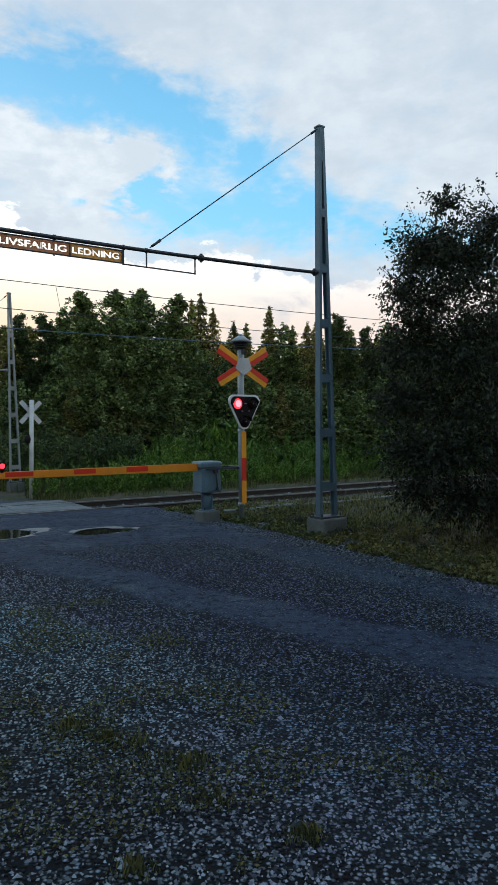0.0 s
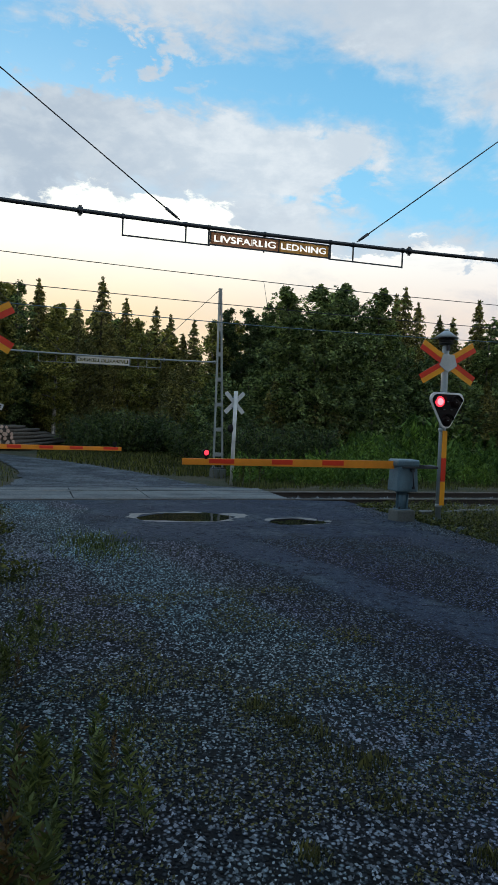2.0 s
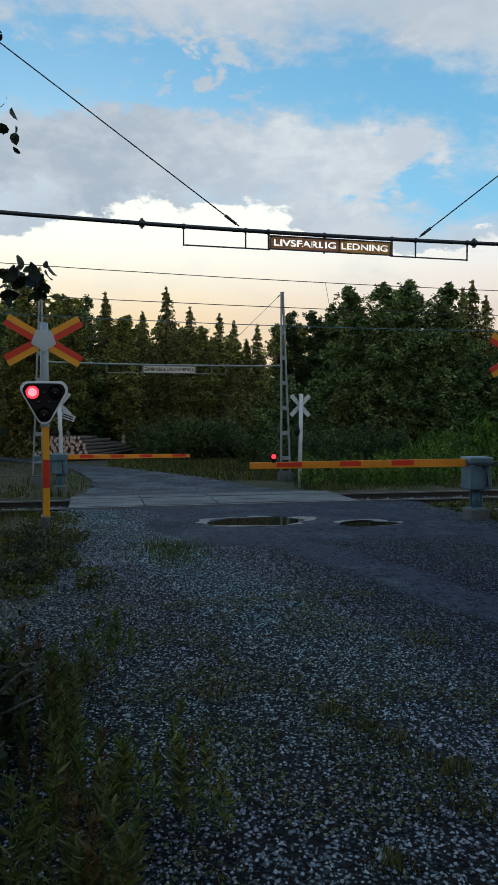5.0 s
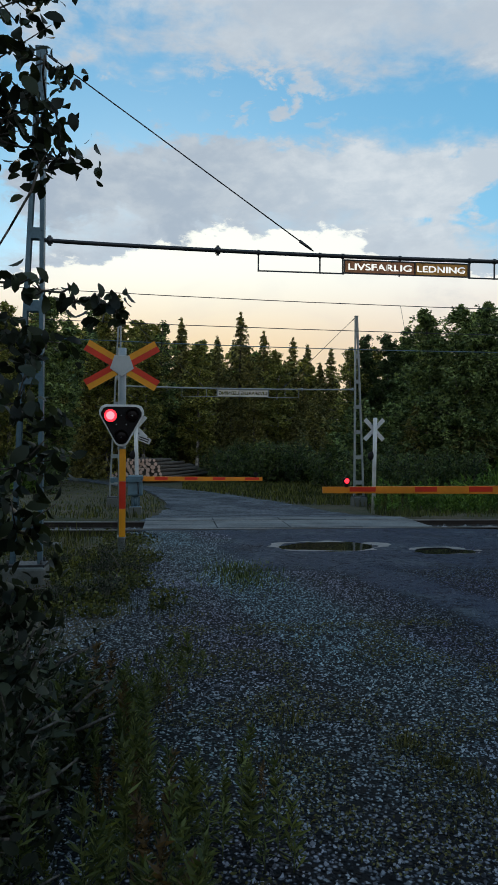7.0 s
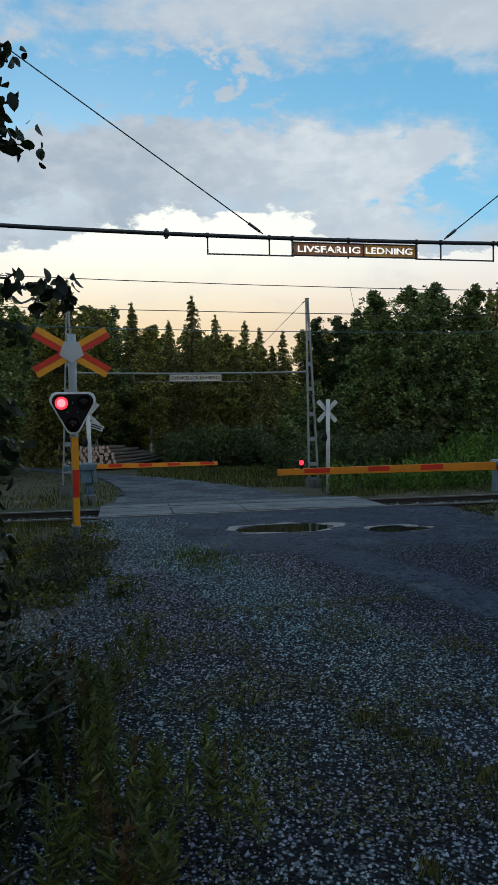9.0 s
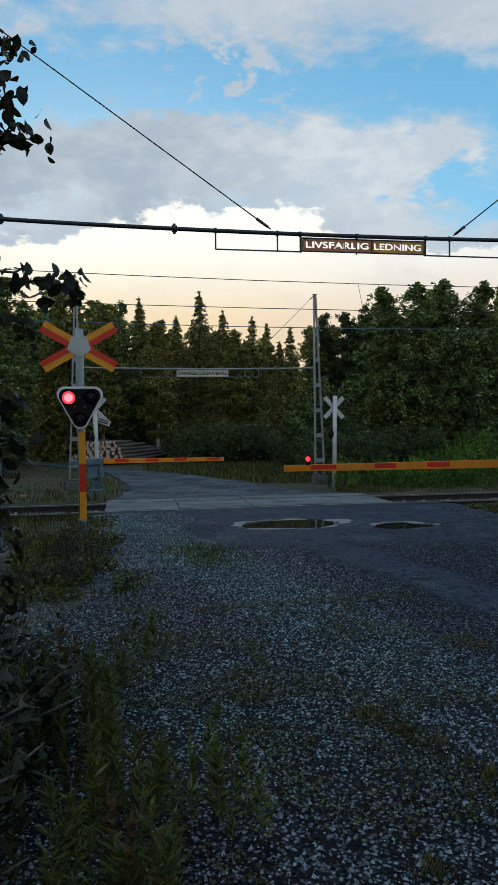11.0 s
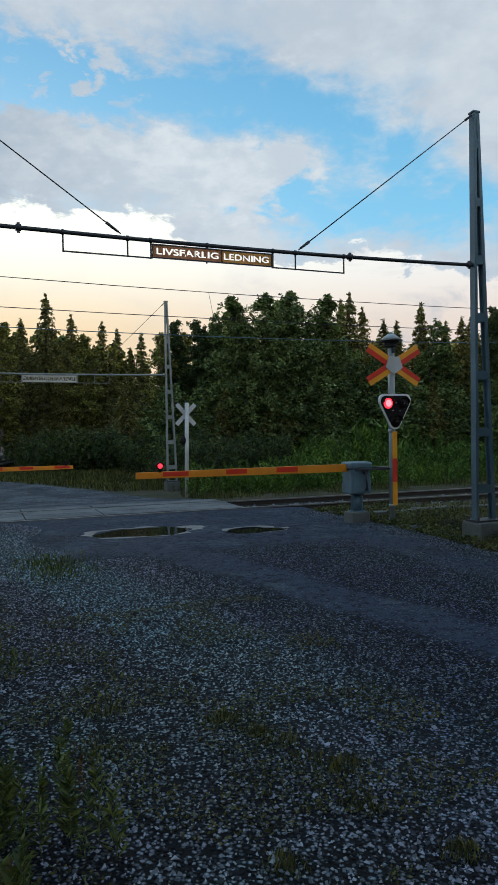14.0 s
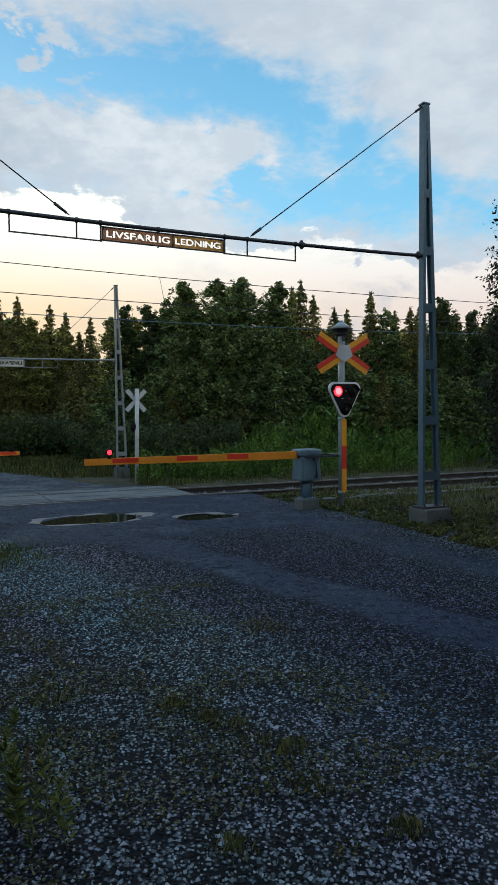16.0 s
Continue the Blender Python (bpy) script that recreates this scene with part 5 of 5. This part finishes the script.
def fireweed_stand(seed, h, width, stems, leaves, label):
    """Upright stems close together, each with narrow leaves all the way up."""
    rg = np.random.default_rng(seed)
    ob = thing("fireweed_stand", Matrix(), label, "plants", "fireweed beside the railway")
    cs, ls = [], []
    bm = bmesh.new()
    for i in range(stems):
        a, r = rg.uniform(0, math.tau), width * rg.uniform(0, 1) ** 0.6
        x, y, tall = r * math.cos(a), r * math.sin(a), h * rg.uniform(0.6, 1.05) * (1 - 0.25 * (r / width) ** 2)
        lean = rg.normal(0, 0.08, 2) * tall
        add_rod(bm, (x, y, -0.03), (x + lean[0], y + lean[1], tall), 0.008, 0.003, 3)
        t = rg.uniform(0.1, 1.0, leaves)
        b = rg.uniform(0, math.tau, leaves)
        d = np.stack([np.cos(b), np.sin(b), 0.5 + 0.9 * t], -1)
        cs.append(np.stack([x + lean[0] * t, y + lean[1] * t, tall * t], -1) + unit(d) * (0.075 * (1.15 - 0.75 * t))[:, None])
        ls.append(d * 1.6)
    part("stems", bm, SHRUB, ob)
    v, f = leaf_cards(rg, np.concatenate(cs), 0.19, 0.36, np.concatenate(ls), "sliver")
    foliage = new("foliage", from_arrays("foliage", v, f, [SHRUB]))
    foliage.parent = ob
    return ob


SCRUB = [fireweed_stand(51 + i, 1.5, 0.85, 24, 36, "green upright fireweed growing in a stand beside the railway") for i in range(3)]
# shade under the trees is put into the leaf colour of these bushes
DARKSCRUB = [bush(61 + i, 2.2, 1.2, 1900, 0.15, SHADED_LEAF, "dark green bush under the trees", upright=0.3) for i in range(3)]


def settle(models, s, n, scale):
    ob = pick_model(models, wood_rng)
    m = spot(s, n, wood_rng.uniform(0, 360))
    if ob.name not in used:
        used.add(ob.name)
        ob.matrix_world = m
    else:
        ob = copy_thing(ob, m)
    ob.scale = (scale * wood_rng.uniform(0.9, 1.3), scale * wood_rng.uniform(0.9, 1.3), scale)


def bearing_of(s, n):
    p = at(s, n)
    return math.degrees(math.atan2(-p.x, p.y))


# fireweed fills the bank in front of the right part of the wood and thins out towards the road
for i in range(170):
    s, n = wood_rng.uniform(7, 32), wood_rng.uniform(23.0, 30.5)
    if bearing_of(s, n) < 9.5 + wood_rng.uniform(-2.5, 1.5):
        settle(SCRUB, s, n, (wood_rng.uniform(0.7, 1.0) + 0.75 * smooth(24.0, 27.5, n)) * (1.0 + 0.45 * noise.noise((s * 0.45, n * 0.45, 8))))
for i in range(66):
    s, n = wood_rng.uniform(6.8, 30), wood_rng.uniform(19.4, 23.0)
    settle(SCRUB, s, n, wood_rng.uniform(0.4, 0.7))
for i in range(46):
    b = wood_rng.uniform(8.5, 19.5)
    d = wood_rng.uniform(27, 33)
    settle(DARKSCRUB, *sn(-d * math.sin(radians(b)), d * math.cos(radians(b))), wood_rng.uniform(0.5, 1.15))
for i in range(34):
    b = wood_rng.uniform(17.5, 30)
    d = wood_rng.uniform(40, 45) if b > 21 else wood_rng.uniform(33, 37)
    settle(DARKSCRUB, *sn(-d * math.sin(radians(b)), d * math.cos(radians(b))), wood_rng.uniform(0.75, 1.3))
for i in range(40):
    b = wood_rng.uniform(20, 52)
    d = wood_rng.uniform(48, 52) if b < 43 else wood_rng.uniform(30, 40)
    s, n = sn(-d * math.sin(radians(b)), d * math.cos(radians(b)))
    settle(DARKSCRUB if i % 3 else SCRUB, s, n, wood_rng.uniform(0.6, 1.2))


def alder(seed, x, y, lobes, leaf, density, label, shape="leaf", per=15):
    """An alder near the road: stems to each bough, twigs, and single rounded leaves.
    A bough: bearing, distance, height angle from the roadside and its radius."""
    rg = np.random.default_rng(seed)
    ob = thing("alder_tree", pose(x, y, 0), label, "tree")
    cs, ls, boughs = [], [], []
    for bearing, dist, up, rad in lobes:
        c = Vector((-dist * math.sin(radians(bearing)) - x, dist * math.cos(radians(bearing)) - y, EYE + dist * math.tan(radians(up))))
        bm = bmesh.new()
        if rad < 0.13 and boughs:
            # a small twig springs from the nearest bough
            base = min(boughs, key=lambda b: (b - c).length)
            knee = base.lerp(c, 0.6) + Vector((0, 0, 0.02))
        else:
            base = Vector((rg.normal(0, 0.12), rg.normal(0, 0.12), -0.08))
            knee = Vector((c.x * 0.10, c.y * 0.10, max(0.1, c.z * 0.88)))
        boughs.append(c)
        limb(bm, [base, base.lerp(knee, 0.5) + Vector((rg.normal(0, 0.04), rg.normal(0, 0.04), 0)), knee, knee.lerp(c, 0.6) + Vector((0, 0, 0.04)), c], (0.004 + 0.0018 * c.z) if rad >= 0.13 else 0.005, 0.003, 6)
        twigs = max(3, int(26 * density * (rad / leaf / 6) ** 1.8))
        for i in range(twigs):
            d = unit(rg.normal(size=3)) * np.array([1, 1, 0.85])
            ln = rad * rg.uniform(0.5, 1.15)
            start = np.array(c) + d * rad * 0.1 * rg.uniform(0, 1)
            tip = start + d * ln
            if rad < leaf * 14:
                add_rod(bm, start, tip, 0.004, 0.0018, 4)
            k = per if rad > 0.1 else 6
            u = rg.uniform(0.15, 1.05, k)
            cs.append(start + (tip - start) * u[:, None] + rg.normal(0, leaf * 0.62, (k, 3)))
            ls.append(np.tile(d * 0.6 + np.array([0, 0, -0.5]), (k, 1)))
        part("stem", bm, BARK, ob)
    c = np.concatenate(cs)
    c[:, 2] = np.maximum(c[:, 2], 0.04)
    v, f = leaf_cards(rg, c, leaf, 0.56, np.concatenate(ls), shape)
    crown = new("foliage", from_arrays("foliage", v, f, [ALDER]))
    crown.parent = ob
    return ob


BOUGHS_R = [(-15.8, 10.6, 16.9, 0.38), (-14.2, 10.6, 14, 0.60), (-12.7, 10.6, 10.5, 0.52), (-11.8, 10.6, 6, 0.52), (-12.2, 10.5, 2, 0.60), (-13, 10.4, -2, 0.60), (-17, 10.6, 12, 0.90),
            (-16.5, 10.5, 5, 1.0), (-16.5, 10.2, -2, 0.95), (-20, 10.6, 15.4, 0.65), (-21.5, 10.6, 8, 1.2), (-22, 10.4, 0, 1.2), (-13.6, 10.3, -5.5, 0.55), (-17, 10.2, -6, 0.7), (-21, 10.2, -6, 0.75),
            (-15.6, 11.1, 13.6, 0.62), (-14.6, 11.1, 10, 0.75), (-14.2, 11.1, 6, 0.8), (-14.4, 11.1, 2, 0.8), (-14.6, 11.0, -2.5, 0.75), (-18, 11.3, 13, 0.85), (-18, 11.3, 7, 1.0), (-18, 11.3, 1, 1.0), (-13.2, 10.6, 7.8, 0.5), (-13.6, 10.6, 12.4, 0.45)]
alder(71, 3.6, 10.1, BOUGHS_R, 0.05, 0.95, "dark leafy alder growing beside the road", "diamond", 22)
BOUGHS_L = [(48.0, 2.6, 27.0, 0.25), (47.6, 2.6, 22.4, 0.23), (50.5, 2.6, 33, 0.36), (53.5, 2.7, 25, 0.40), (46.5, 2.6, 30.8, 0.17), (44.6, 2.6, 24.8, 0.12), (44.0, 2.6, 27.6, 0.09), (44.4, 2.6, 20.8, 0.12), (48.2, 2.6, 12.0, 0.07), (44.2, 2.6, 11.6, 0.035), (41.6, 2.6, 11.0, 0.04), (39.8, 2.6, 10.7, 0.03), (38.4, 2.6, 10.3, 0.025), (42.2, 2.6, 26.4, 0.05), (41.9, 2.6, 21.2, 0.05), (43.0, 2.6, 23.4, 0.05),
            (46.6, 2.6, 8.0, 0.20), (46.0, 2.6, 3.0, 0.20), (45.8, 2.6, -2, 0.20), (46.0, 2.6, -7, 0.22), (46.6, 2.6, -12, 0.24), (47.6, 2.6, -17, 0.26), (49, 2.6, -22, 0.26), (54, 2.6, 4, 0.40), (54, 2.6, -7, 0.40), (53, 2.6, -18, 0.36), (51, 2.6, -28, 0.28)]
alder(72, -2.45, 1.45, BOUGHS_L, 0.058, 0.62, "dark alder with serrated leaves close to the path")


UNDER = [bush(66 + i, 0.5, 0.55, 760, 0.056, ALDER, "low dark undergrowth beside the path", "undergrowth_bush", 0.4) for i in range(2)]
for i in range(40):
    n = wood_rng.uniform(1.6, 4.8)
    settle(UNDER, -0.42 - 0.12 * n - abs(wood_rng.gauss(0, 0.35)), n, wood_rng.uniform(0.5, 0.8) + (0.45 if n > 2.8 else 0))
for i in range(26):
    settle(UNDER, -0.35 - abs(wood_rng.gauss(0, 1.3)), wood_rng.uniform(7.4, 10.6), wood_rng.uniform(0.3, 0.6))
for i in range(22):
    settle(UNDER, 7.35 + abs(wood_rng.gauss(0, 1.2)), wood_rng.uniform(4.2, 10.5), wood_rng.uniform(0.2, 0.42))


# ---- grass and weeds ----
def blades(seed, count, region, height, mats, name, label, wide=0.006, lift=0.0):
    rg = np.random.default_rng(seed)
    s, n, hh = region(rg, count)
    k = len(s)
    z = np.array([level(q) for q in n]) + lift - 0.02
    p = np.stack([s * U.x + n * N.x, s * U.y + n * N.y, z], -1)
    h = height * hh * np.exp(rg.normal(0, 0.3, k))
    a = rg.uniform(0, math.tau, k)
    side = np.stack([np.cos(a), np.sin(a), np.zeros(k)], -1) * (wide * (0.6 + h / height * 0.6))[:, None]
    b = rg.uniform(0, math.tau, k)
    bend = np.stack([np.cos(b), np.sin(b), np.zeros(k)], -1) * (h * rg.uniform(0.05, 0.5, k))[:, None]
    up = np.array([0, 0, 1.0])
    v = np.stack([p - side, p + side, p + bend * 0.35 + up * (h * 0.55)[:, None] - side * 0.7, p + bend * 0.35 + up * (h * 0.55)[:, None] + side * 0.7, p + bend + up * (h * rg.uniform(0.85, 1, k))[:, None]], 1)
    f = np.array([(0, 1, 3), (0, 3, 2), (2, 3, 4)])
    f = (f[None] + (np.arange(k) * 5)[:, None, None]).reshape(-1, 3)
    tagged(new(name, from_arrays(name, v.reshape(-1, 3), f, mats)), label, "grass", kind="stuff")


def clumpy(s, n, scale, cut):
    return np.array([noise.noise((a * scale, b * scale, 4.0)) for a, b in zip(s, n)]) > cut


def verge_right(rg, k):
    s, n = rg.uniform(6.5, 16, k), rg.uniform(2.0, 12.7, k)
    keep = (s > 6.75 + 0.3 * np.clip((n - 8) / 4, 0, 1) - 0.4 * np.clip((8 - n) / 5, 0, 1) + rg.exponential(0.12, k)) & clumpy(s, n, 1.6, -0.28)
    return s[keep], n[keep], (0.4 + 0.6 * np.clip((s - 6.7) / 1.5, 0, 1))[keep]


def far_side(rg, k):
    s, n = rg.uniform(6.2, 34, k), rg.uniform(20.2, 27, k)
    keep = clumpy(s, n, 0.9, -0.25)
    return s[keep], n[keep], np.full(keep.sum(), 1.0)


def track_bank(rg, k):
    s, n = rg.uniform(6.0, 34, k), rg.uniform(17.7, 21, k)
    keep = clumpy(s, n, 1.2, -0.2)
    return s[keep], n[keep], (0.5 + 0.5 * np.clip((n - 18) / 2, 0, 1))[keep]


def far_left(rg, k):
    s, n = rg.uniform(-16, 0.2, k), rg.uniform(17.6, 40, k)
    keep = (s < np.array([bend_left(v) for v in n]) - 0.1) & (np.hypot(s + 1.1, n - 20.3) > 0.9)
    return s[keep], n[keep], (1.0 - 0.6 * np.clip((n - 21) / 8, 0, 1))[keep]


def far_middle(rg, k):
    b, d = np.radians(rg.uniform(14, 33, k)), rg.uniform(24, 44, k)
    x, y = -d * np.sin(b), d * np.cos(b)
    s, n = x * U.x + y * U.y, x * N.x + y * N.y
    keep = s > np.array([bend_right(v) for v in n]) + rg.exponential(0.25, k)
    return s[keep], n[keep], np.full(keep.sum(), 0.9)


def verge_left(rg, k):
    s, n = rg.uniform(-9, 0.6, k), rg.uniform(2.2, 14.2, k)
    edge = np.where(n > 6.6, -0.2 - 0.085 * (n - 7.3), -0.65) - 0.22 * np.sin(n * 1.7)
    keep = (s < edge - rg.exponential(0.15, k)) & ((n > 7.1) | (n < 5.6)) & clumpy(s, n, 1.3, -0.3)
    return s[keep], n[keep], (0.55 + 0.45 * np.clip((edge - s) / 1.0, 0, 1))[keep]


TUFTS = [(1.38, 3.93, 0.16), (1.5, 3.65, 0.18), (1.6, 3.5, 0.16), (1.62, 3.25, 0.22), (1.65, 3.05, 0.26), (1.78, 3.12, 0.2), (1.63, 2.75, 0.18), (1.82, 2.3, 0.14), (0.75, 4.3, 0.24), (0.62, 3.85, 0.26), (1.13, 2.5, 0.14), (0.15, 6.0, 0.5), (-0.1, 5.6, 0.45), (0.1, 7.0, 0.6)]


def tufts(rg, k):
    which = rg.integers(0, len(TUFTS), k)
    t = np.array(TUFTS)[which]
    q = rg.normal(0, 0.72, (k, 2)) * t[:, 2:]
    return t[:, 0] + q[:, 0], t[:, 1] + q[:, 1], np.clip(1.15 - np.hypot(q[:, 0], q[:, 1]) / t[:, 2], 0.3, 1)


blades(81, 22000, verge_right, 0.16, [DRYGRASS], "dry_grass", "low yellowish grass along the road's edge", 0.006)
blades(87, 15000, track_bank, 0.20, [GRASS], "bank_weeds", "dark rough grass along the railway bank", 0.009)
blades(82, 4500, far_side, 0.28, [GRASS], "tall_grass", "tall green grass beyond the railway", 0.012)
blades(83, 16000, far_left, 0.15, [GRASS], "meadow_grass", "green grass beyond the railway by the road", 0.012)
blades(84, 15000, far_middle, 0.17, [GRASS], "bank_grass", "green grassy bank where the road bends", 0.016)
blades(85, 30000, verge_left, 0.16, [GRASS], "verge_grass", "dark uneven grass on the path's verge", 0.0045)
def patch(rg, k):
    s, n = 0.95 + rg.normal(0, 0.24, k), 9.2 + rg.normal(0, 0.5, k)
    return s, n, rg.uniform(0.3, 1.0, k)


blades(88, 3000, patch, 0.075, [MEADOW], "grass_patch", "yellow-green grass patch in the middle of the gravel", 0.005)
blades(86, 9000, tufts, 0.062, [DRYGRASS], "grass_tufts", "thin grass tufts growing through the gravel", 0.004)


def ground_cover(seed, count, region, size, tall, mats, name, label):
    """Low leafy plants, too many to count: small leaves spread just above the soil."""
    rg = np.random.default_rng(seed)
    s, n, hh = region(rg, count)
    k = len(s)
    z = np.array([level(q) for q in n]) + 0.012 + tall * hh * rg.uniform(0, 1, k) ** 1.6
    c = np.stack([s * U.x + n * N.x, s * U.y + n * N.y, z], -1)
    d = rg.normal(size=(k, 3)) * np.array([1, 1, 0.35]) + np.array([0, 0, 0.25])
    v, f = leaf_cards(rg, c, size, 0.62, unit(d) * 1.5)
    tagged(new(name, from_arrays(name, v, f, mats)), label, "plants", kind="stuff")


def verge_edge(rg, k, n0=1.5, n1=8.2):
    n = rg.uniform(n0, n1, k)
    edge = 6.72 + 0.3 * np.clip((n - 8) / 4, 0, 1) - 0.4 * np.clip((8 - n) / 5, 0, 1)
    s = edge + rg.exponential(0.9, k) - 0.15
    keep = clumpy(s, n, 2.2, -0.22)
    return s[keep], n[keep], (0.5 + 0.5 * np.clip((s - edge) / 0.8, 0, 1))[keep]


def thin_growth(rg, k):
    s, n = rg.uniform(-0.2, 2.7, k), rg.uniform(2.2, 6.6, k)
    keep = clumpy(s, n, 1.9, 0.04)
    return s[keep], n[keep], rg.uniform(0.3, 1, keep.sum())


def near_left(rg, k):
    n = rg.uniform(7.0, 13.4, k)
    edge = -0.2 - 0.085 * (n - 7.3) + 0.16 * np.sin(n * 2.6) + 0.1 * np.sin(n * 6.1)
    s = edge - rg.exponential(0.8, k) + rg.exponential(0.08, k)
    keep = clumpy(s, n, 1.7, -0.2) & ((n < 10.9) | (s > -1.2)) & (rg.uniform(0, 1, k) < np.where(n < 11, 1, 0.5))
    return s[keep], n[keep], rg.uniform(0.4, 1, keep.sum())


ground_cover(104, 12000, lambda rg, k: verge_edge(rg, k, 8.2, 13.6), 0.05, 0.14, [GRASS], "trackside_herbs", "dark low herbs on the soil beside the barrier")
ground_cover(101, 17000, verge_edge, 0.048, 0.11, [DRYGRASS], "verge_plants", "low yellowish-green leafy plants along the road's edge")
ground_cover(102, 30000, thin_growth, 0.017, 0.06, [DRYGRASS], "sparse_weeds", "thin olive weeds scattered through the gravel")
ground_cover(103, 15000, near_left, 0.045, 0.22, [GRASS], "verge_herbs", "dark low herbs round the signal's foot")


def weed(seed, h, mat):
    rg = np.random.default_rng(seed)
    ob = thing("fireweed_plant", Matrix(), "upright fireweed stem with narrow leaves growing in gravel", "plant", "weeds on the path")
    bm = bmesh.new()
    pts = [Vector((0.05 * h * t * t * rg.normal(), 0.05 * h * t * t * rg.normal(), h * t)) for t in np.linspace(0, 1, 5)]
    pts[0].z = -0.02
    limb(bm, pts, 0.004, 0.0015, 5)
    part("stem", bm, mat, ob)
    k = int(46 + 80 * h)
    t = rg.uniform(0.08, 1.0, k)
    a = rg.uniform(0, math.tau, k)
    ln = 0.10 * (1.15 - 0.75 * t)
    d = np.stack([np.cos(a), np.sin(a), 0.45 + 0.5 * t], -1)
    c = np.stack([np.interp(t, np.linspace(0, 1, 5), [p[i] for p in pts]) for i in range(3)], -1) + unit(d) * ln[:, None] * 0.5
    v, f = leaf_cards(rg, c, 0.082, 0.17, d * 1.8)
    fo = new("foliage", from_arrays("foliage", v, f, [mat]))
    fo.parent = ob
    return ob


WEEDS = [weed(90 + i, 0.34 + 0.06 * i, REDWEED if i == 2 else MEADOW) for i in range(5)]
weed_rng = random.Random(9)


def sow(s, n, k):
    ob = pick_model(WEEDS, weed_rng)
    m = spot(s, n, weed_rng.uniform(0, 360))
    if ob.name not in used:
        used.add(ob.name)
        ob.matrix_world = m
    else:
        ob = copy_thing(ob, m)
    ob.scale = (k, k, k)


for i in range(160):
    n = weed_rng.uniform(1.7, 4.6)
    s = -0.05 + 0.10 * math.sin(n * 2.3) - abs(weed_rng.gauss(0, 0.45)) + (0.25 if n < 3.2 else -0.1)
    sow(s, n, weed_rng.uniform(0.4, 1.0) * (0.8 if s > 0.1 else 1.0))
for i in range(24):
    a, r = weed_rng.uniform(0, math.tau), weed_rng.uniform(0, 0.2)
    s0, n0 = weed_rng.choice([(0.42, 2.95), (-0.1, 4.6), (0.1, 5.2), (0.3, 3.3)])
    sow(s0 + r * math.cos(a), n0 + r * math.sin(a), weed_rng.uniform(0.4, 0.85))


# ---- log pile beyond the crossing ----
def log_pile():
    bearing, dist = 34.6, 43.0
    px, py = -dist * math.sin(radians(bearing)), dist * math.cos(radians(bearing))
    g = level(sn(px, py)[1]) + 0.25
    pick = random.Random(4)
    for row in range(6):
        for i in range(15 - row):
            r = 0.085 + 0.035 * pick.random()
            y, z = (i - 7 + row * 0.5) * 0.22 + pick.uniform(-0.03, 0.03), 0.1 + row * 0.185
            ln = 7.4 - 1.0 * row + pick.uniform(-0.7, 0.5)
            m = pose(px, py, g, 0, 0, 95) @ pose(-2.8 + ln / 2 + pick.uniform(-0.15, 0.15), y, z + pick.uniform(0, 0.02), 0, 90 + pick.uniform(-1.5, 1.5), pick.uniform(-5, 5))
            bm = bmesh.new()
            add_rod(bm, (0, 0, -ln / 2), (0, 0, ln / 2), r, r * 0.8, 10)
            for f in bm.faces:
                f.material_index = 0 if len(f.verts) == 4 else 1
            solid("log", bm, [BARK, LOGWOOD], m, "felled log with a pale cut end in a pile", "log", "logs of the pile")


log_pile()


# ---- loose gravel ----
def gravel_region(rg, k):
    """Loose stones, thick along the path and thinner behind it and to its sides."""
    behind = rg.uniform(0, 1, k) < 0.2
    n = np.where(behind, rg.uniform(-9, 2.2, k), 0.6 + 8.8 * rg.uniform(0, 1, k) ** 1.35)
    n = n + np.where(n < 2, rg.normal(0, 0.45, k), 0)
    s = np.where(behind, rg.uniform(-3.2, 6.3, k), rg.uniform(-1.2, 6.3, k))
    lane = s + 0.26 * (n - 9.1)
    side = np.clip(np.abs(s - 2) - (n * 0.75 + 1.6), 0, None)
    keep = (np.abs(lane - 2.75) > 0.34 + rg.uniform(0, 0.3, k)) & (s < 5.7 + rg.uniform(-0.3, 0.2, k)) & (rg.uniform(0, 1, k) < np.maximum(np.exp(-side * 1.6), 0.25))
    left = np.array([road_edges(v)[0] for v in n])
    keep &= (s > left + 0.05) | (n > 2.5)
    return s[keep], n[keep]


stones(128000, gravel_region, 0.0086, lambda s, n: level(n) + hollows(s, n), 13, [GRAVEL], "gravel", "loose grey and reddish gravel on the road", 0.3, 0.75)


def shoulder(rg, k):
    n = rg.uniform(1.5, 13.6, k)
    edge = 6.75 + 0.35 * np.clip((n - 8) / 4, 0, 1) - 0.5 * np.clip((8 - n) / 5, 0, 1)
    return edge + rg.normal(-0.1, 0.28, k), n


stones(16000, shoulder, 0.013, lambda s, n: level(n) + 0.012, 17, [GRAVEL], "shoulder_gravel", "loose grey stones along the road's edge", 0.3, 0.7)


def left_strip(rg, k):
    n = rg.uniform(8.5, 14.6, k)
    return rg.uniform(-0.75, 1.0, k) + 0.2 * np.sin(n * 2), n


stones(9000, left_strip, 0.010, lambda s, n: level(n) + hollows(s, n), 19, [GRAVEL], "crossing_gravel", "coarse grey gravel before the crossing", 0.3, 0.7)
